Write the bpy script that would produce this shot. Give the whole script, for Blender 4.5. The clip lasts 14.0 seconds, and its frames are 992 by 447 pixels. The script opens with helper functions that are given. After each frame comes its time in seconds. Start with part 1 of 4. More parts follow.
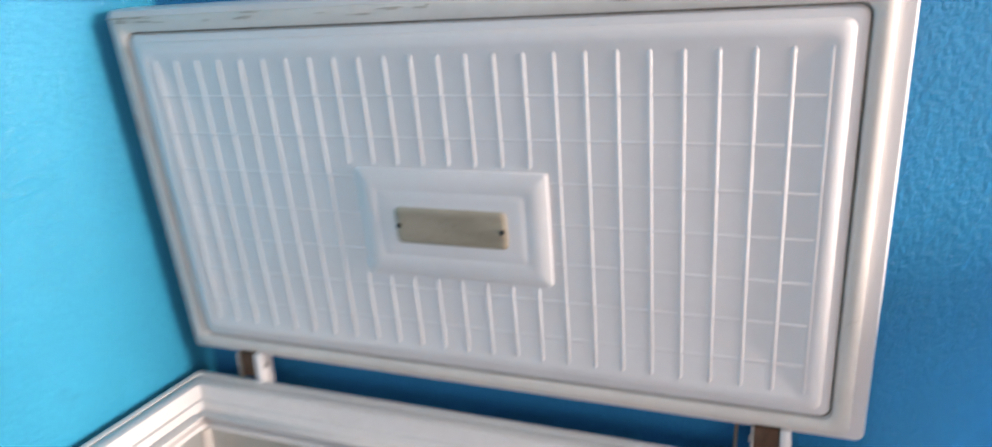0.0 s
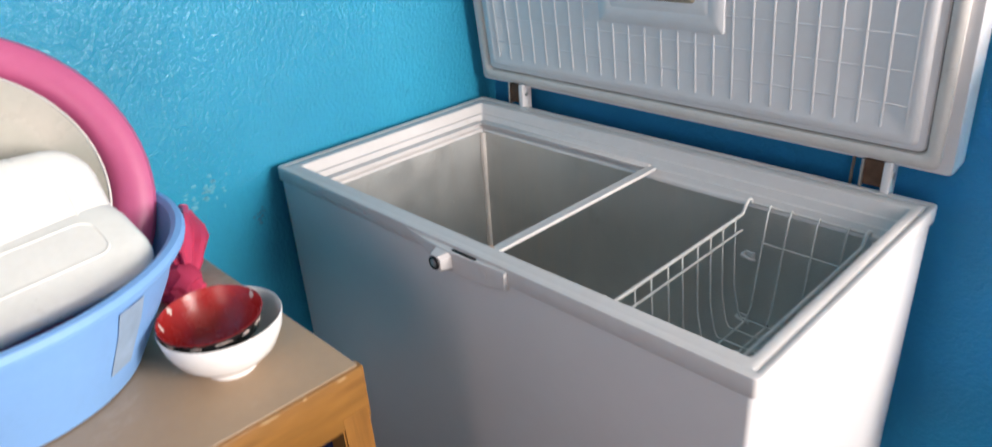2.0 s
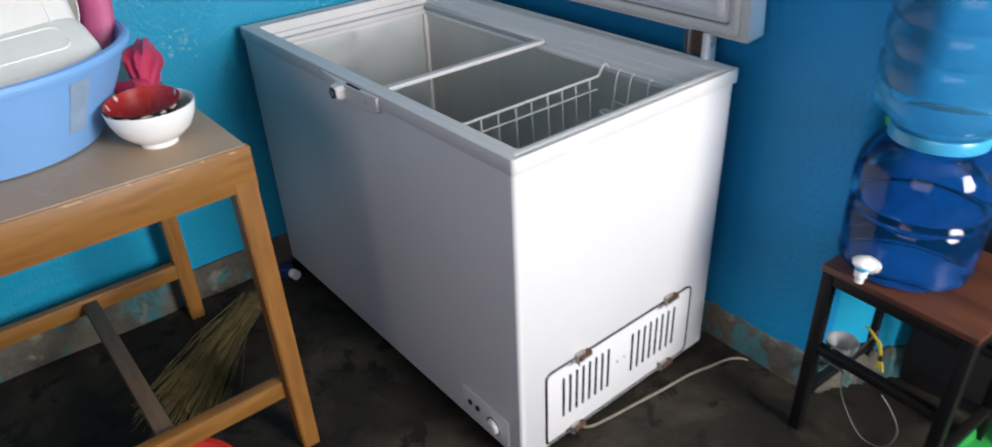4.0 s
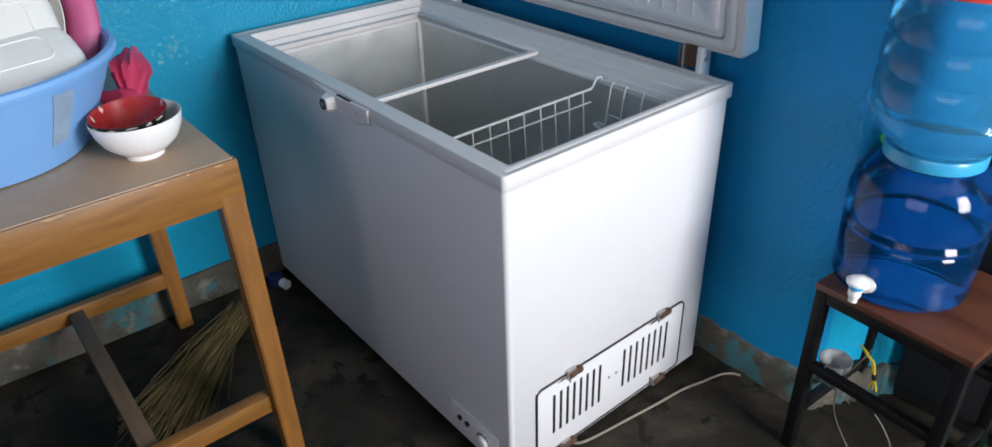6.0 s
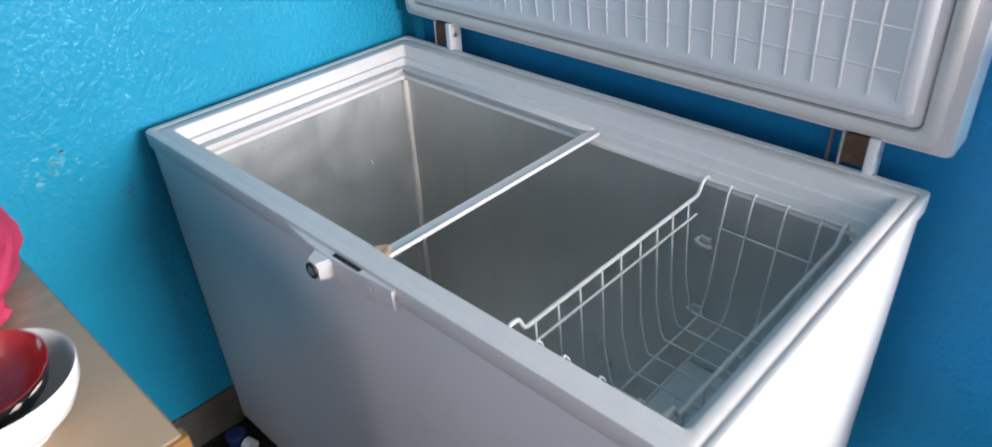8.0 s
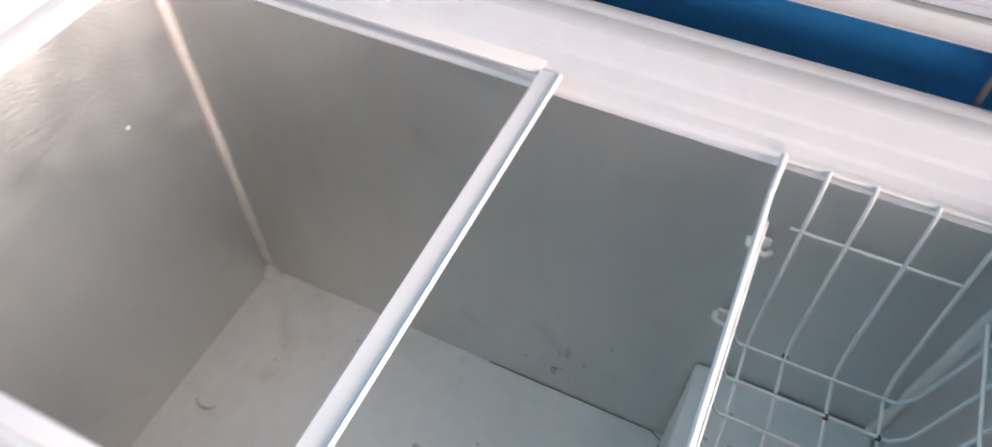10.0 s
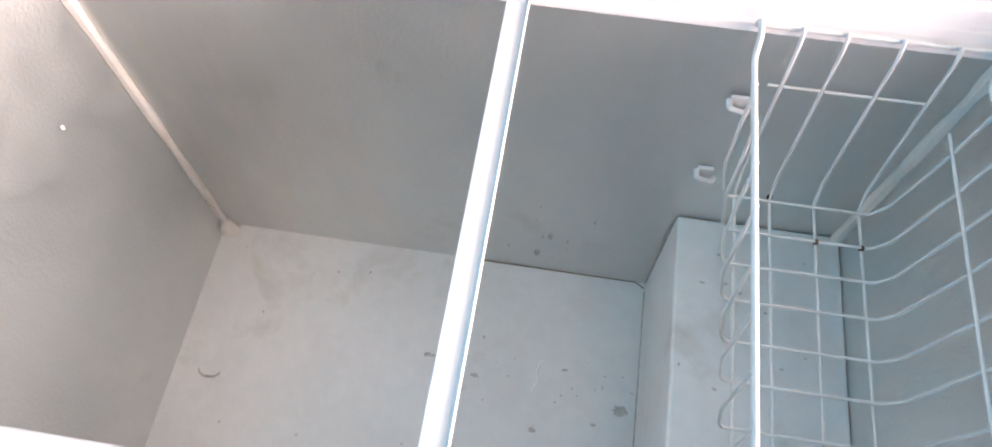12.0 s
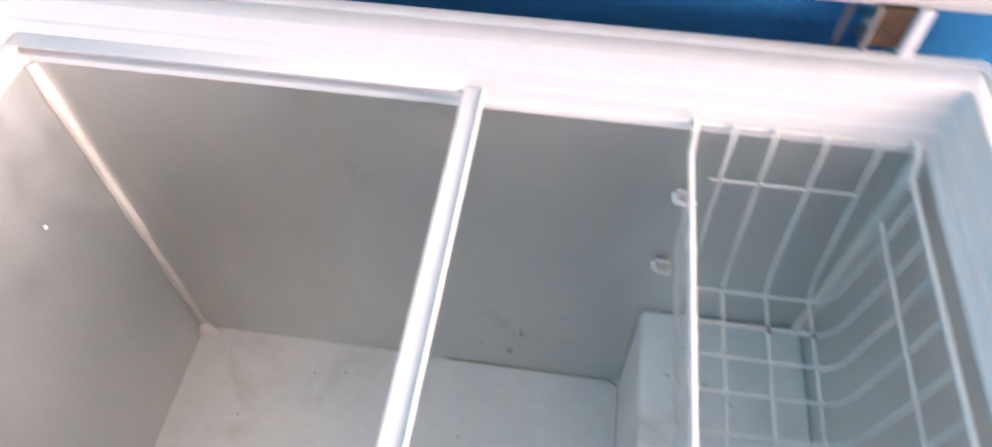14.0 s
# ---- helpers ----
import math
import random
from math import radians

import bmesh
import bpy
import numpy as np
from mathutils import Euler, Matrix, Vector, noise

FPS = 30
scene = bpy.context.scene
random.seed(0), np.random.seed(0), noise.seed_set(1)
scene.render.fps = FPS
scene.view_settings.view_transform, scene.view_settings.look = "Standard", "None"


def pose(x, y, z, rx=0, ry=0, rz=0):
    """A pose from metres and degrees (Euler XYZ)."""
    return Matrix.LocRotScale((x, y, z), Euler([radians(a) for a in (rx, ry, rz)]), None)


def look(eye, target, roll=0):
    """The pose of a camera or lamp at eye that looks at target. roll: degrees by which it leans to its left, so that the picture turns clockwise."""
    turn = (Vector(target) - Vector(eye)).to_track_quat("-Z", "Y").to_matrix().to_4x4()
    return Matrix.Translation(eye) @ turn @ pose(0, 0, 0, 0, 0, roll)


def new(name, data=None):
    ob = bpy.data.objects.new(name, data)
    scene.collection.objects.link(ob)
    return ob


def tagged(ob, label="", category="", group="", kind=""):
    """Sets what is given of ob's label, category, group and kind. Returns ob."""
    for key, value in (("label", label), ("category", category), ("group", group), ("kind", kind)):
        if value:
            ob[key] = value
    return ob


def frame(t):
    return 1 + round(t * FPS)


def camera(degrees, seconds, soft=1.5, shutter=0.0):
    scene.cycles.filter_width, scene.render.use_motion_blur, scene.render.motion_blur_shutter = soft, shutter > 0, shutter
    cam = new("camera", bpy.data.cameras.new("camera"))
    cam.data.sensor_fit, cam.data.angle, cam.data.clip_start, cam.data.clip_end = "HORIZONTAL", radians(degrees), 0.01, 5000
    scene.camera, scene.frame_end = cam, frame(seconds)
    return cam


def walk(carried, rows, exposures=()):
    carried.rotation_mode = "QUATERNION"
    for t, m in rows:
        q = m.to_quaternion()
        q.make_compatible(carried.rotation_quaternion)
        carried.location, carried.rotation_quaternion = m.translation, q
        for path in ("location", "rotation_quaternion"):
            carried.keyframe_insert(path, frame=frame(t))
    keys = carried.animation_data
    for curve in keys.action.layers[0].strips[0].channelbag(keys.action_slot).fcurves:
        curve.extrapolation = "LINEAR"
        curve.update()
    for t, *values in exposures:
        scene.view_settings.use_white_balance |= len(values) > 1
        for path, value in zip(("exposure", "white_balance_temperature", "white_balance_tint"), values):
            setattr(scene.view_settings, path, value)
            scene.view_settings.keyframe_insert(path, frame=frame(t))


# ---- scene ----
cam = camera(67.8, 14.0, shutter=0.4)
PATH = [
    (0, (1.116, -0.388, 1.565), (0.417, 1.397, 0.994), -2.8),
    (0.5, (1.254, -0.552, 1.554), (0.216, 1.009, 0.855), -4.5),
    (0.6, (1.27, -0.555, 1.564), (0.229, 0.983, 0.822), -4.6),
    (1, (1.3, -0.683, 1.51), (0.287, 0.852, 0.725), -3.5),
    (1.5, (1.387, -0.785, 1.51), (0.309, 0.655, 0.635), -3.3),
    (2, (1.59, -0.775, 1.492), (0.281, 0.451, 0.606), -3.8),
    (2.5, (1.779, -0.783, 1.492), (0.447, 0.356, 0.529), -4.2),
    (3, (1.865, -0.843, 1.489), (0.697, 0.473, 0.539), -3.2),
    (3.5, (1.972, -0.865, 1.486), (0.664, 0.323, 0.549), -4.3),
    (4, (2.192, -0.784, 1.457), (0.844, 0.271, 0.423), -2.8),
    (4.2, (2.233, -0.765, 1.451), (0.904, 0.3, 0.401), -3.4),
    (6.3, (2.141, -0.751, 1.48), (0.792, 0.325, 0.468), -1.7),
    (6.5, (2.051, -0.722, 1.495), (0.696, 0.394, 0.535), -0.6),
    (7, (1.868, -0.661, 1.483), (0.547, 0.485, 0.512), -0.6),
    (7.2, (1.796, -0.624, 1.482), (0.48, 0.508, 0.49), -1.7),
    (9.3, (1.016, -0.145, 1.401), (0.12, 1.006, 0.032), -4.0),
    (9.5, (0.981, -0.08, 1.381), (0.12, 0.996, -0.068), -4.3),
    (10, (0.878, 0.013, 1.355), (0.361, 1.119, -0.229), 0.2),
    (10.5, (0.742, 0.086, 1.342), (0.537, 1.131, -0.352), 0.4),
    (11, (0.677, 0.068, 1.341), (0.424, 1.039, -0.388), 1.7),
    (11.5, (0.705, 0.057, 1.353), (0.564, 1.024, -0.392), 2.2),
    (12, (0.73, 0.013, 1.408), (0.595, 0.91, -0.374), 0.4),
    (12.5, (0.747, -0.015, 1.427), (0.608, 0.833, -0.379), 0.4),
    (13, (0.862, -0.123, 1.434), (0.619, 0.794, -0.327), -3.4),
    (13.2, (0.904, -0.142, 1.425), (0.691, 0.797, -0.328), -5.3),
    (13.5, (0.899, -0.124, 1.425), (0.789, 0.869, -0.308), -3.0),
    (13.6, (0.882, -0.106, 1.422), (0.785, 0.934, -0.284), -1.3),
    (13.8, (0.844, -0.064, 1.45), (0.712, 1.032, -0.217), -2.4),
    (14, (0.786, -0.025, 1.428), (0.614, 1.134, -0.192), -0.1),
]
walk(cam, [(t, look(eye, target, roll)) for t, eye, target, roll in PATH],
     exposures=[(0, 0.42, 8250, 26), (0.5, 0.33, 8100, 23), (1, 0.33, 8000, 22), (1.5, 0.3, 7900, 22), (2, 0.0, 7700, 21), (3, -0.14, 7450, 20), (4, -0.43, 6950, 17), (6.5, -0.52, 6700, 16), (7.2, -0.26, 6850, 17), (9.3, 0.66, 7500, 22), (10, 1.06, 8250, 31), (11, 1.49, 8450, 35), (12.5, 1.62, 8400, 34), (13, 1.25, 8300, 34), (13.5, 0.98, 8250, 35), (14, 1.44, 8400, 36)])

# ---- light ----
world = bpy.data.worlds.new("sky")
scene.world = world
world.use_nodes = True
sky = world.node_tree.nodes.new("ShaderNodeTexSky")
sky.sky_type, sky.sun_disc = "NISHITA", False
sky.sun_elevation, sky.sun_rotation = radians(40), radians(100)
world.node_tree.links.new(sky.outputs["Color"], world.node_tree.nodes["Background"].inputs["Color"])
world.node_tree.nodes["Background"].inputs["Strength"].default_value = 0.05

DOOR_Y0, DOOR_Y1, DOOR_Z1 = 0.08, 0.94, 2.45
RIGHT_X, FRONT_Y, CEIL_Z = 4.2, -2.7, 2.75


def area(name, place, target, wide, high, watts, colour):
    lamp = bpy.data.lights.new(name, "AREA")
    lamp.shape, lamp.size, lamp.size_y, lamp.energy, lamp.color = "RECTANGLE", wide, high, watts, colour
    ob = new(name, lamp)
    ob.matrix_world = look(place, target)
    return ob


# daylight in the open doorway; unseen window behind the camera assumed for front light
MID_Y = (DOOR_Y0 + DOOR_Y1) / 2
area("doorway_daylight", (RIGHT_X + 0.06, MID_Y, 1.65), (0, MID_Y, 1.65), DOOR_Y1 - DOOR_Y0 - 0.06, 1.5, 235, (0.89, 0.955, 0.985))
area("assumed_window_daylight", (2.75, FRONT_Y - 0.06, 1.6), (2.75, 0, 1.6), 2.1, 1.3, 36, (1.0, 0.885, 0.905))


# ---- materials ----
def nodes_of(name):
    m = bpy.data.materials.new(name)
    m.use_nodes = True
    t = m.node_tree
    return m, t, t.nodes["Principled BSDF"]


def noise_at(t, scale, detail=4.0, rough=0.55, stretch=(1, 1, 1), distort=0.0):
    co = t.nodes.new("ShaderNodeTexCoord")
    mp = t.nodes.new("ShaderNodeMapping")
    mp.inputs["Scale"].default_value = stretch
    n = t.nodes.new("ShaderNodeTexNoise")
    n.inputs["Scale"].default_value, n.inputs["Detail"].default_value = scale, detail
    n.inputs["Roughness"].default_value, n.inputs["Distortion"].default_value = rough, distort
    t.links.new(co.outputs["Object"], mp.inputs["Vector"])
    t.links.new(mp.outputs["Vector"], n.inputs["Vector"])
    return n.outputs["Fac"]


def ramp(t, fac, stops):
    r = t.nodes.new("ShaderNodeValToRGB")
    while len(r.color_ramp.elements) < len(stops):
        r.color_ramp.elements.new(0.5)
    for e, (p, c) in zip(r.color_ramp.elements, stops):
        e.position, e.color = p, (*c, 1) if len(c) == 3 else c
    t.links.new(fac, r.inputs["Fac"])
    return r.outputs["Color"]


def mix(t, fac, a, b, blend="MIX"):
    n = t.nodes.new("ShaderNodeMix")
    n.data_type, n.blend_type = "RGBA", blend
    for key, v in ((0, fac), (6, a), (7, b)):
        if isinstance(v, bpy.types.NodeSocket):
            t.links.new(v, n.inputs[key])
        else:
            n.inputs[key].default_value = v if key == 0 else (*v, 1)
    return n.outputs[2]


def tint(c, k):
    return tuple(min(1, v * k) for v in c)


def pbr(name, base, rough=0.5, metal=0.0, var=0.1, vscale=3.0, fine=0.05, fscale=80.0, bump=0.15, bscale=250.0, depth=0.001,
        stain=None, stretch=(1, 1, 1), coat=0.0, spec=0.5, rvar=0.1):
    """stain: (colour, from, to, scale) by a threshold on noise."""
    m, t, b = nodes_of(name)
    col = ramp(t, noise_at(t, vscale, 5, 0.6, stretch), [(0.3, tint(base, 1 - var)), (0.7, tint(base, 1 + var))])
    if fine:
        g = ramp(t, noise_at(t, fscale, 3, 0.6, stretch), [(0.25, (1 - fine,) * 3), (0.75, (1 + 0 * fine,) * 3)])
        col = mix(t, 1.0, col, g, "MULTIPLY")
    for c, lo, hi, sc in stain or ():
        f = ramp(t, noise_at(t, sc, 6, 0.65, (1, 1, 1), 0.4), [(lo, (0, 0, 0)), (hi, (1, 1, 1))])
        col = mix(t, f, col, c)
    t.links.new(col, b.inputs["Base Color"])
    r = ramp(t, noise_at(t, vscale * 4, 4), [(0.3, (max(0, rough - rvar),) * 3), (0.7, (min(1, rough + rvar),) * 3)])
    t.links.new(r, b.inputs["Roughness"])
    b.inputs["Metallic"].default_value = metal
    b.inputs["Specular IOR Level"].default_value = spec
    b.inputs["Coat Weight"].default_value, b.inputs["Coat Roughness"].default_value = coat, 0.34
    if bump:
        bp = t.nodes.new("ShaderNodeBump")
        bp.inputs["Strength"].default_value, bp.inputs["Distance"].default_value = bump, depth
        t.links.new(noise_at(t, bscale, 3, 0.6, stretch), bp.inputs["Height"])
        t.links.new(bp.outputs["Normal"], b.inputs["Normal"])
    return m


def wall_paint(name, base):
    m, t, b = nodes_of(name)
    col = ramp(t, noise_at(t, 2.2, 6, 0.6), [(0.3, tint(base, 0.9)), (0.72, tint(base, 1.1))])
    pale = ramp(t, noise_at(t, 4.3, 7, 0.65, (1, 1, 1), 0.8), [(0.64, (0, 0, 0)), (0.74, (0.35, 0.35, 0.35))])
    col = mix(t, pale, col, (0.09, 0.39, 0.52))
    dirt = ramp(t, noise_at(t, 9.0, 6, 0.7), [(0.66, (0, 0, 0)), (0.8, (0.4, 0.4, 0.4))])
    col = mix(t, dirt, col, (0.02, 0.13, 0.24))
    t.links.new(col, b.inputs["Base Color"])
    b.inputs["Roughness"].default_value = 0.17
    b.inputs["Specular IOR Level"].default_value = 0.24
    one, two = t.nodes.new("ShaderNodeBump"), t.nodes.new("ShaderNodeBump")
    one.inputs["Strength"].default_value, one.inputs["Distance"].default_value = 0.3, 0.005
    two.inputs["Strength"].default_value, two.inputs["Distance"].default_value = 1.0, 0.0042
    t.links.new(noise_at(t, 16, 3, 0.55, (1, 1, 0.6)), one.inputs["Height"])
    t.links.new(noise_at(t, 95, 4, 0.6, (1, 1, 0.7)), two.inputs["Height"])
    t.links.new(one.outputs["Normal"], two.inputs["Normal"])
    t.links.new(two.outputs["Normal"], b.inputs["Normal"])
    return m


def liner_metal():
    m, t, b = nodes_of("stucco_aluminium")
    col = ramp(t, noise_at(t, 5, 5, 0.6, (1, 1, 0.5)), [(0.3, (0.635, 0.65, 0.645)), (0.7, (0.73, 0.735, 0.72))])
    streak = ramp(t, noise_at(t, 22, 4, 0.6, (1, 1, 0.05)), [(0.54, (0, 0, 0)), (0.70, (0.7, 0.7, 0.7))])
    col = mix(t, streak, col, (0.72, 0.70, 0.67))
    brown = ramp(t, noise_at(t, 6, 6, 0.7), [(0.6, (0, 0, 0)), (0.78, (0.4, 0.4, 0.4))])
    col = mix(t, brown, col, (0.44, 0.42, 0.385))
    t.links.new(col, b.inputs["Base Color"])
    b.inputs["Metallic"].default_value = 0.95
    r = ramp(t, noise_at(t, 14, 5), [(0.3, (0.39,) * 3), (0.7, (0.49,) * 3)])
    t.links.new(r, b.inputs["Roughness"])
    bp = t.nodes.new("ShaderNodeBump")
    bp.inputs["Strength"].default_value, bp.inputs["Distance"].default_value = 0.5, 0.0014
    t.links.new(noise_at(t, 190, 2, 0.5), bp.inputs["Height"])
    t.links.new(bp.outputs["Normal"], b.inputs["Normal"])
    return m


def wood(name, light, dark, stretch, rough=0.4, scale=7.0):
    m, t, b = nodes_of(name)
    grain = ramp(t, noise_at(t, scale, 6, 0.65, stretch, 1.2), [(0.3, dark), (0.5, light), (0.72, tint(dark, 1.25))])
    pores = ramp(t, noise_at(t, scale * 9, 3, 0.7, stretch), [(0.35, (0.78,) * 3), (0.6, (1, 1, 1))])
    col = mix(t, 1.0, grain, pores, "MULTIPLY")
    scuff = ramp(t, noise_at(t, 26, 6, 0.7), [(0.69, (0, 0, 0)), (0.75, (0.7, 0.7, 0.7))])
    col = mix(t, scuff, col, tint(light, 1.7))
    t.links.new(col, b.inputs["Base Color"])
    b.inputs["Roughness"].default_value = rough
    bp = t.nodes.new("ShaderNodeBump")
    bp.inputs["Strength"].default_value, bp.inputs["Distance"].default_value = 0.2, 0.001
    t.links.new(noise_at(t, scale * 9, 3, 0.7, stretch), bp.inputs["Height"])
    t.links.new(bp.outputs["Normal"], b.inputs["Normal"])
    return m


def clear(name, colour, rough=0.05, ior=1.25, through_light=0.6):
    m, t, b = nodes_of(name)
    b.inputs["Base Color"].default_value = (*colour, 1)
    b.inputs["Transmission Weight"].default_value = through_light
    b.inputs["Roughness"].default_value, b.inputs["IOR"].default_value = rough, ior
    bp = t.nodes.new("ShaderNodeBump")
    bp.inputs["Strength"].default_value, bp.inputs["Distance"].default_value = 0.12, 0.002
    t.links.new(noise_at(t, 14, 3), bp.inputs["Height"])
    t.links.new(bp.outputs["Normal"], b.inputs["Normal"])
    return m


PAINT = wall_paint("blue_oil_paint", (0.001, 0.295, 0.475))
# shaded copy of PAINT: the back wall's shade as a deeper blue
SHADEPAINT = wall_paint("shaded_blue_oil_paint", (0.001, 0.225, 0.455))
CONCRETE = pbr("bare_cement", (0.10, 0.09, 0.07), 0.85, var=0.45, vscale=9, fine=0.3, fscale=60, bump=0.7, bscale=70, depth=0.004,
               stain=[((0.035, 0.15, 0.165), 0.52, 0.60, 7.0), ((0.19, 0.17, 0.135), 0.57, 0.66, 13.0), ((0.05, 0.045, 0.035), 0.62, 0.74, 7.0)])
FLOOR = pbr("dark_cement_floor", (0.022, 0.0185, 0.014), 0.6, spec=0.2, var=0.25, vscale=2.5, fine=0.25, fscale=70, bump=0.4, bscale=45, depth=0.003,
            stain=[((0.050, 0.041, 0.030), 0.5, 0.66, 2.6), ((0.011, 0.010, 0.008), 0.56, 0.59, 9.0), ((0.09, 0.08, 0.065), 0.7, 0.74, 20.0)], rvar=0.15)
CEILING = pbr("bounce_toned_ceiling", (0.46, 0.43, 0.39), 0.8, var=0.12, vscale=6)
ENAMEL = pbr("white_enamel_steel", (0.69, 0.68, 0.69), 0.42, var=0.025, vscale=2, fine=0.02, fscale=30, bump=0.06, bscale=120, depth=0.0006, rvar=0.03, coat=0.2, spec=0.35)
PLASTIC = pbr("aged_white_plastic", (0.63, 0.61, 0.61), 0.48, var=0.03, vscale=5, fine=0.05, fscale=45, bump=0.06, bscale=200, depth=0.0005,
              stain=[((0.5, 0.45, 0.4), 0.68, 0.82, 13.0)])
LIDPLASTIC = pbr("lid_liner_plastic", (0.72, 0.715, 0.73), 0.42, var=0.03, vscale=3, fine=0.03, fscale=50, bump=0.08, bscale=160, depth=0.0006)
GASKET = pbr("white_gasket_rubber", (0.66, 0.63, 0.6), 0.5, var=0.08, vscale=8, stain=[((0.3, 0.26, 0.22), 0.66, 0.8, 17.0)])
DARKGAP = pbr("shaded_grimy_gap", (0.24, 0.23, 0.21), 0.8, var=0.2, vscale=12, stain=[((0.09, 0.075, 0.06), 0.52, 0.66, 7.0)])
LINER = liner_metal()
LINERFLOOR = pbr("dull_liner_floor", (0.70, 0.705, 0.70), 0.5, metal=0.2, var=0.06, vscale=4, fine=0.08, fscale=40, bump=0.25, bscale=90, depth=0.0015,
                 stain=[((0.52, 0.51, 0.475), 0.56, 0.74, 6.0), ((0.7, 0.7, 0.69), 0.6, 0.75, 5.0), ((0.33, 0.31, 0.29), 0.7, 0.76, 30.0)])
CAULK = pbr("old_sealant", (0.62, 0.58, 0.55), 0.55, var=0.1, vscale=14, bump=0.4, bscale=60, depth=0.002, stain=[((0.36, 0.29, 0.25), 0.58, 0.72, 16.0)])
WIRE = pbr("white_coated_wire", (0.63, 0.63, 0.62), 0.4, var=0.06, vscale=20, bump=0.1, bscale=150)
RUST = pbr("rusty_steel", (0.13, 0.07, 0.045), 0.7, metal=0.4, var=0.4, vscale=30, fine=0.3, fscale=150, bump=0.5, bscale=200, depth=0.001)
STEEL = pbr("zinc_steel", (0.5, 0.49, 0.47), 0.35, metal=0.85, var=0.1, vscale=20)
BLACK = pbr("black_rubber", (0.012, 0.012, 0.013), 0.5, var=0.2)
SLOT = pbr("dark_opening", (0.006, 0.006, 0.006), 0.8, var=0.2)
AMBER = pbr("yellowed_lens", (0.36, 0.31, 0.24), 0.35, var=0.18, vscale=30, stretch=(0.3, 1, 1), bump=0.3, bscale=90, stain=[((0.18, 0.14, 0.1), 0.6, 0.75, 20.0)])
TABLEWOOD = wood("orange_varnished_wood", (0.275, 0.120, 0.026), (0.165, 0.064, 0.013), (1, 0.12, 1))
TABLEWOODX = wood("orange_varnished_wood_cross", (0.265, 0.114, 0.025), (0.16, 0.06, 0.012), (0.12, 1, 1))
TABLELEG = wood("orange_varnished_wood_upright", (0.265, 0.110, 0.023), (0.16, 0.058, 0.011), (1, 1, 0.1))
DARKWOOD = wood("old_grey_wood", (0.13, 0.085, 0.055), (0.07, 0.045, 0.03), (0.12, 1, 1), 0.6)
LAMINATE = pbr("worn_brown_laminate", (0.36, 0.25, 0.165), 0.42, var=0.07, vscale=4, fine=0.06, fscale=60, bump=0.08, bscale=120,
               stain=[((0.46, 0.35, 0.26), 0.6, 0.75, 7.0)])
BLUEPL = pbr("pale_blue_plastic", (0.19, 0.42, 0.78), 0.52, var=0.05, vscale=4, stain=[((0.33, 0.42, 0.55), 0.66, 0.74, 6.0)], spec=0.4)
PINKPL = pbr("pink_plastic", (0.53, 0.105, 0.235), 0.42, var=0.05, vscale=4)
CREAM = pbr("cream_enamel", (0.50, 0.485, 0.425), 0.3, var=0.06, vscale=5, stain=[((0.4, 0.38, 0.34), 0.62, 0.8, 6.0)])
WHITEPL = pbr("white_melamine", (0.82, 0.81, 0.77), 0.35, var=0.02, vscale=5)
PORCELAIN = pbr("white_porcelain", (0.84, 0.83, 0.82), 0.15, var=0.02, vscale=8, bump=0)
REDBOWL = pbr("red_lacquer", (0.36, 0.018, 0.016), 0.25, var=0.12, vscale=12, stain=[((0.62, 0.5, 0.46), 0.67, 0.7, 24.0)])
BLACKBOWL = pbr("chipped_black_lacquer", (0.018, 0.016, 0.016), 0.3, var=0.2, vscale=12, stain=[((0.42, 0.36, 0.33), 0.63, 0.66, 45.0)])
WATERBLUE = clear("blue_water_jug", (0.004, 0.105, 0.31), 0.06, 1.33, 0.9)
WATERPALE = clear("pale_blue_bottle", (0.06, 0.34, 0.56), 0.08, 1.3, 0.75)
RINGBLUE = pbr("cyan_plastic", (0.03, 0.31, 0.53), 0.3)
BLACKSTEEL = pbr("black_painted_steel", (0.006, 0.0055, 0.006), 0.5, spec=0.25, var=0.2, vscale=20, stain=[((0.06, 0.045, 0.035), 0.68, 0.76, 25.0)])
STANDWOOD = wood("red_brown_laminate", (0.105, 0.036, 0.019), (0.048, 0.016, 0.010), (0.1, 1, 1), 0.4, 9.0)
CHARCOAL = pbr("charcoal_paint", (0.024, 0.024, 0.025), 0.6, var=0.15, vscale=3)
REDPL = pbr("red_plastic", (0.55, 0.03, 0.02), 0.35, var=0.06)
GREENPL = pbr("green_plastic", (0.02, 0.48, 0.10), 0.35, var=0.06)
GREYCORD = pbr("grey_cord", (0.115, 0.105, 0.09), 0.55, var=0.1)
YELLOW = pbr("yellow_wire", (0.6, 0.47, 0.04), 0.45)
STRAW = pbr("dry_straw", (0.125, 0.095, 0.03), 0.7, var=0.35, vscale=30)
NAVY = pbr("navy_plastic", (0.015, 0.03, 0.12), 0.4)
LABELRED = pbr("red_label", (0.62, 0.05, 0.035), 0.4)
TAN = pbr("bare_wood_plug", (0.50, 0.31, 0.21), 0.7, var=0.25, vscale=60)


def bag_material():
    m, t, b = nodes_of("thin_pink_film")
    b.inputs["Base Color"].default_value = (0.92, 0.10, 0.21, 1)
    b.inputs["Transmission Weight"].default_value = 0.5
    b.inputs["Roughness"].default_value, b.inputs["IOR"].default_value = 0.2, 1.1
    return m


BAGFILM = bag_material()


# ---- mesh helpers ----
def thing(name, label, category, place=(0, 0, 0), group="", turn=0.0):
    ob = new(name)
    ob.empty_display_size = 0.05
    ob.matrix_basis = pose(*place, 0, 0, turn)
    return tagged(ob, label, category, group)


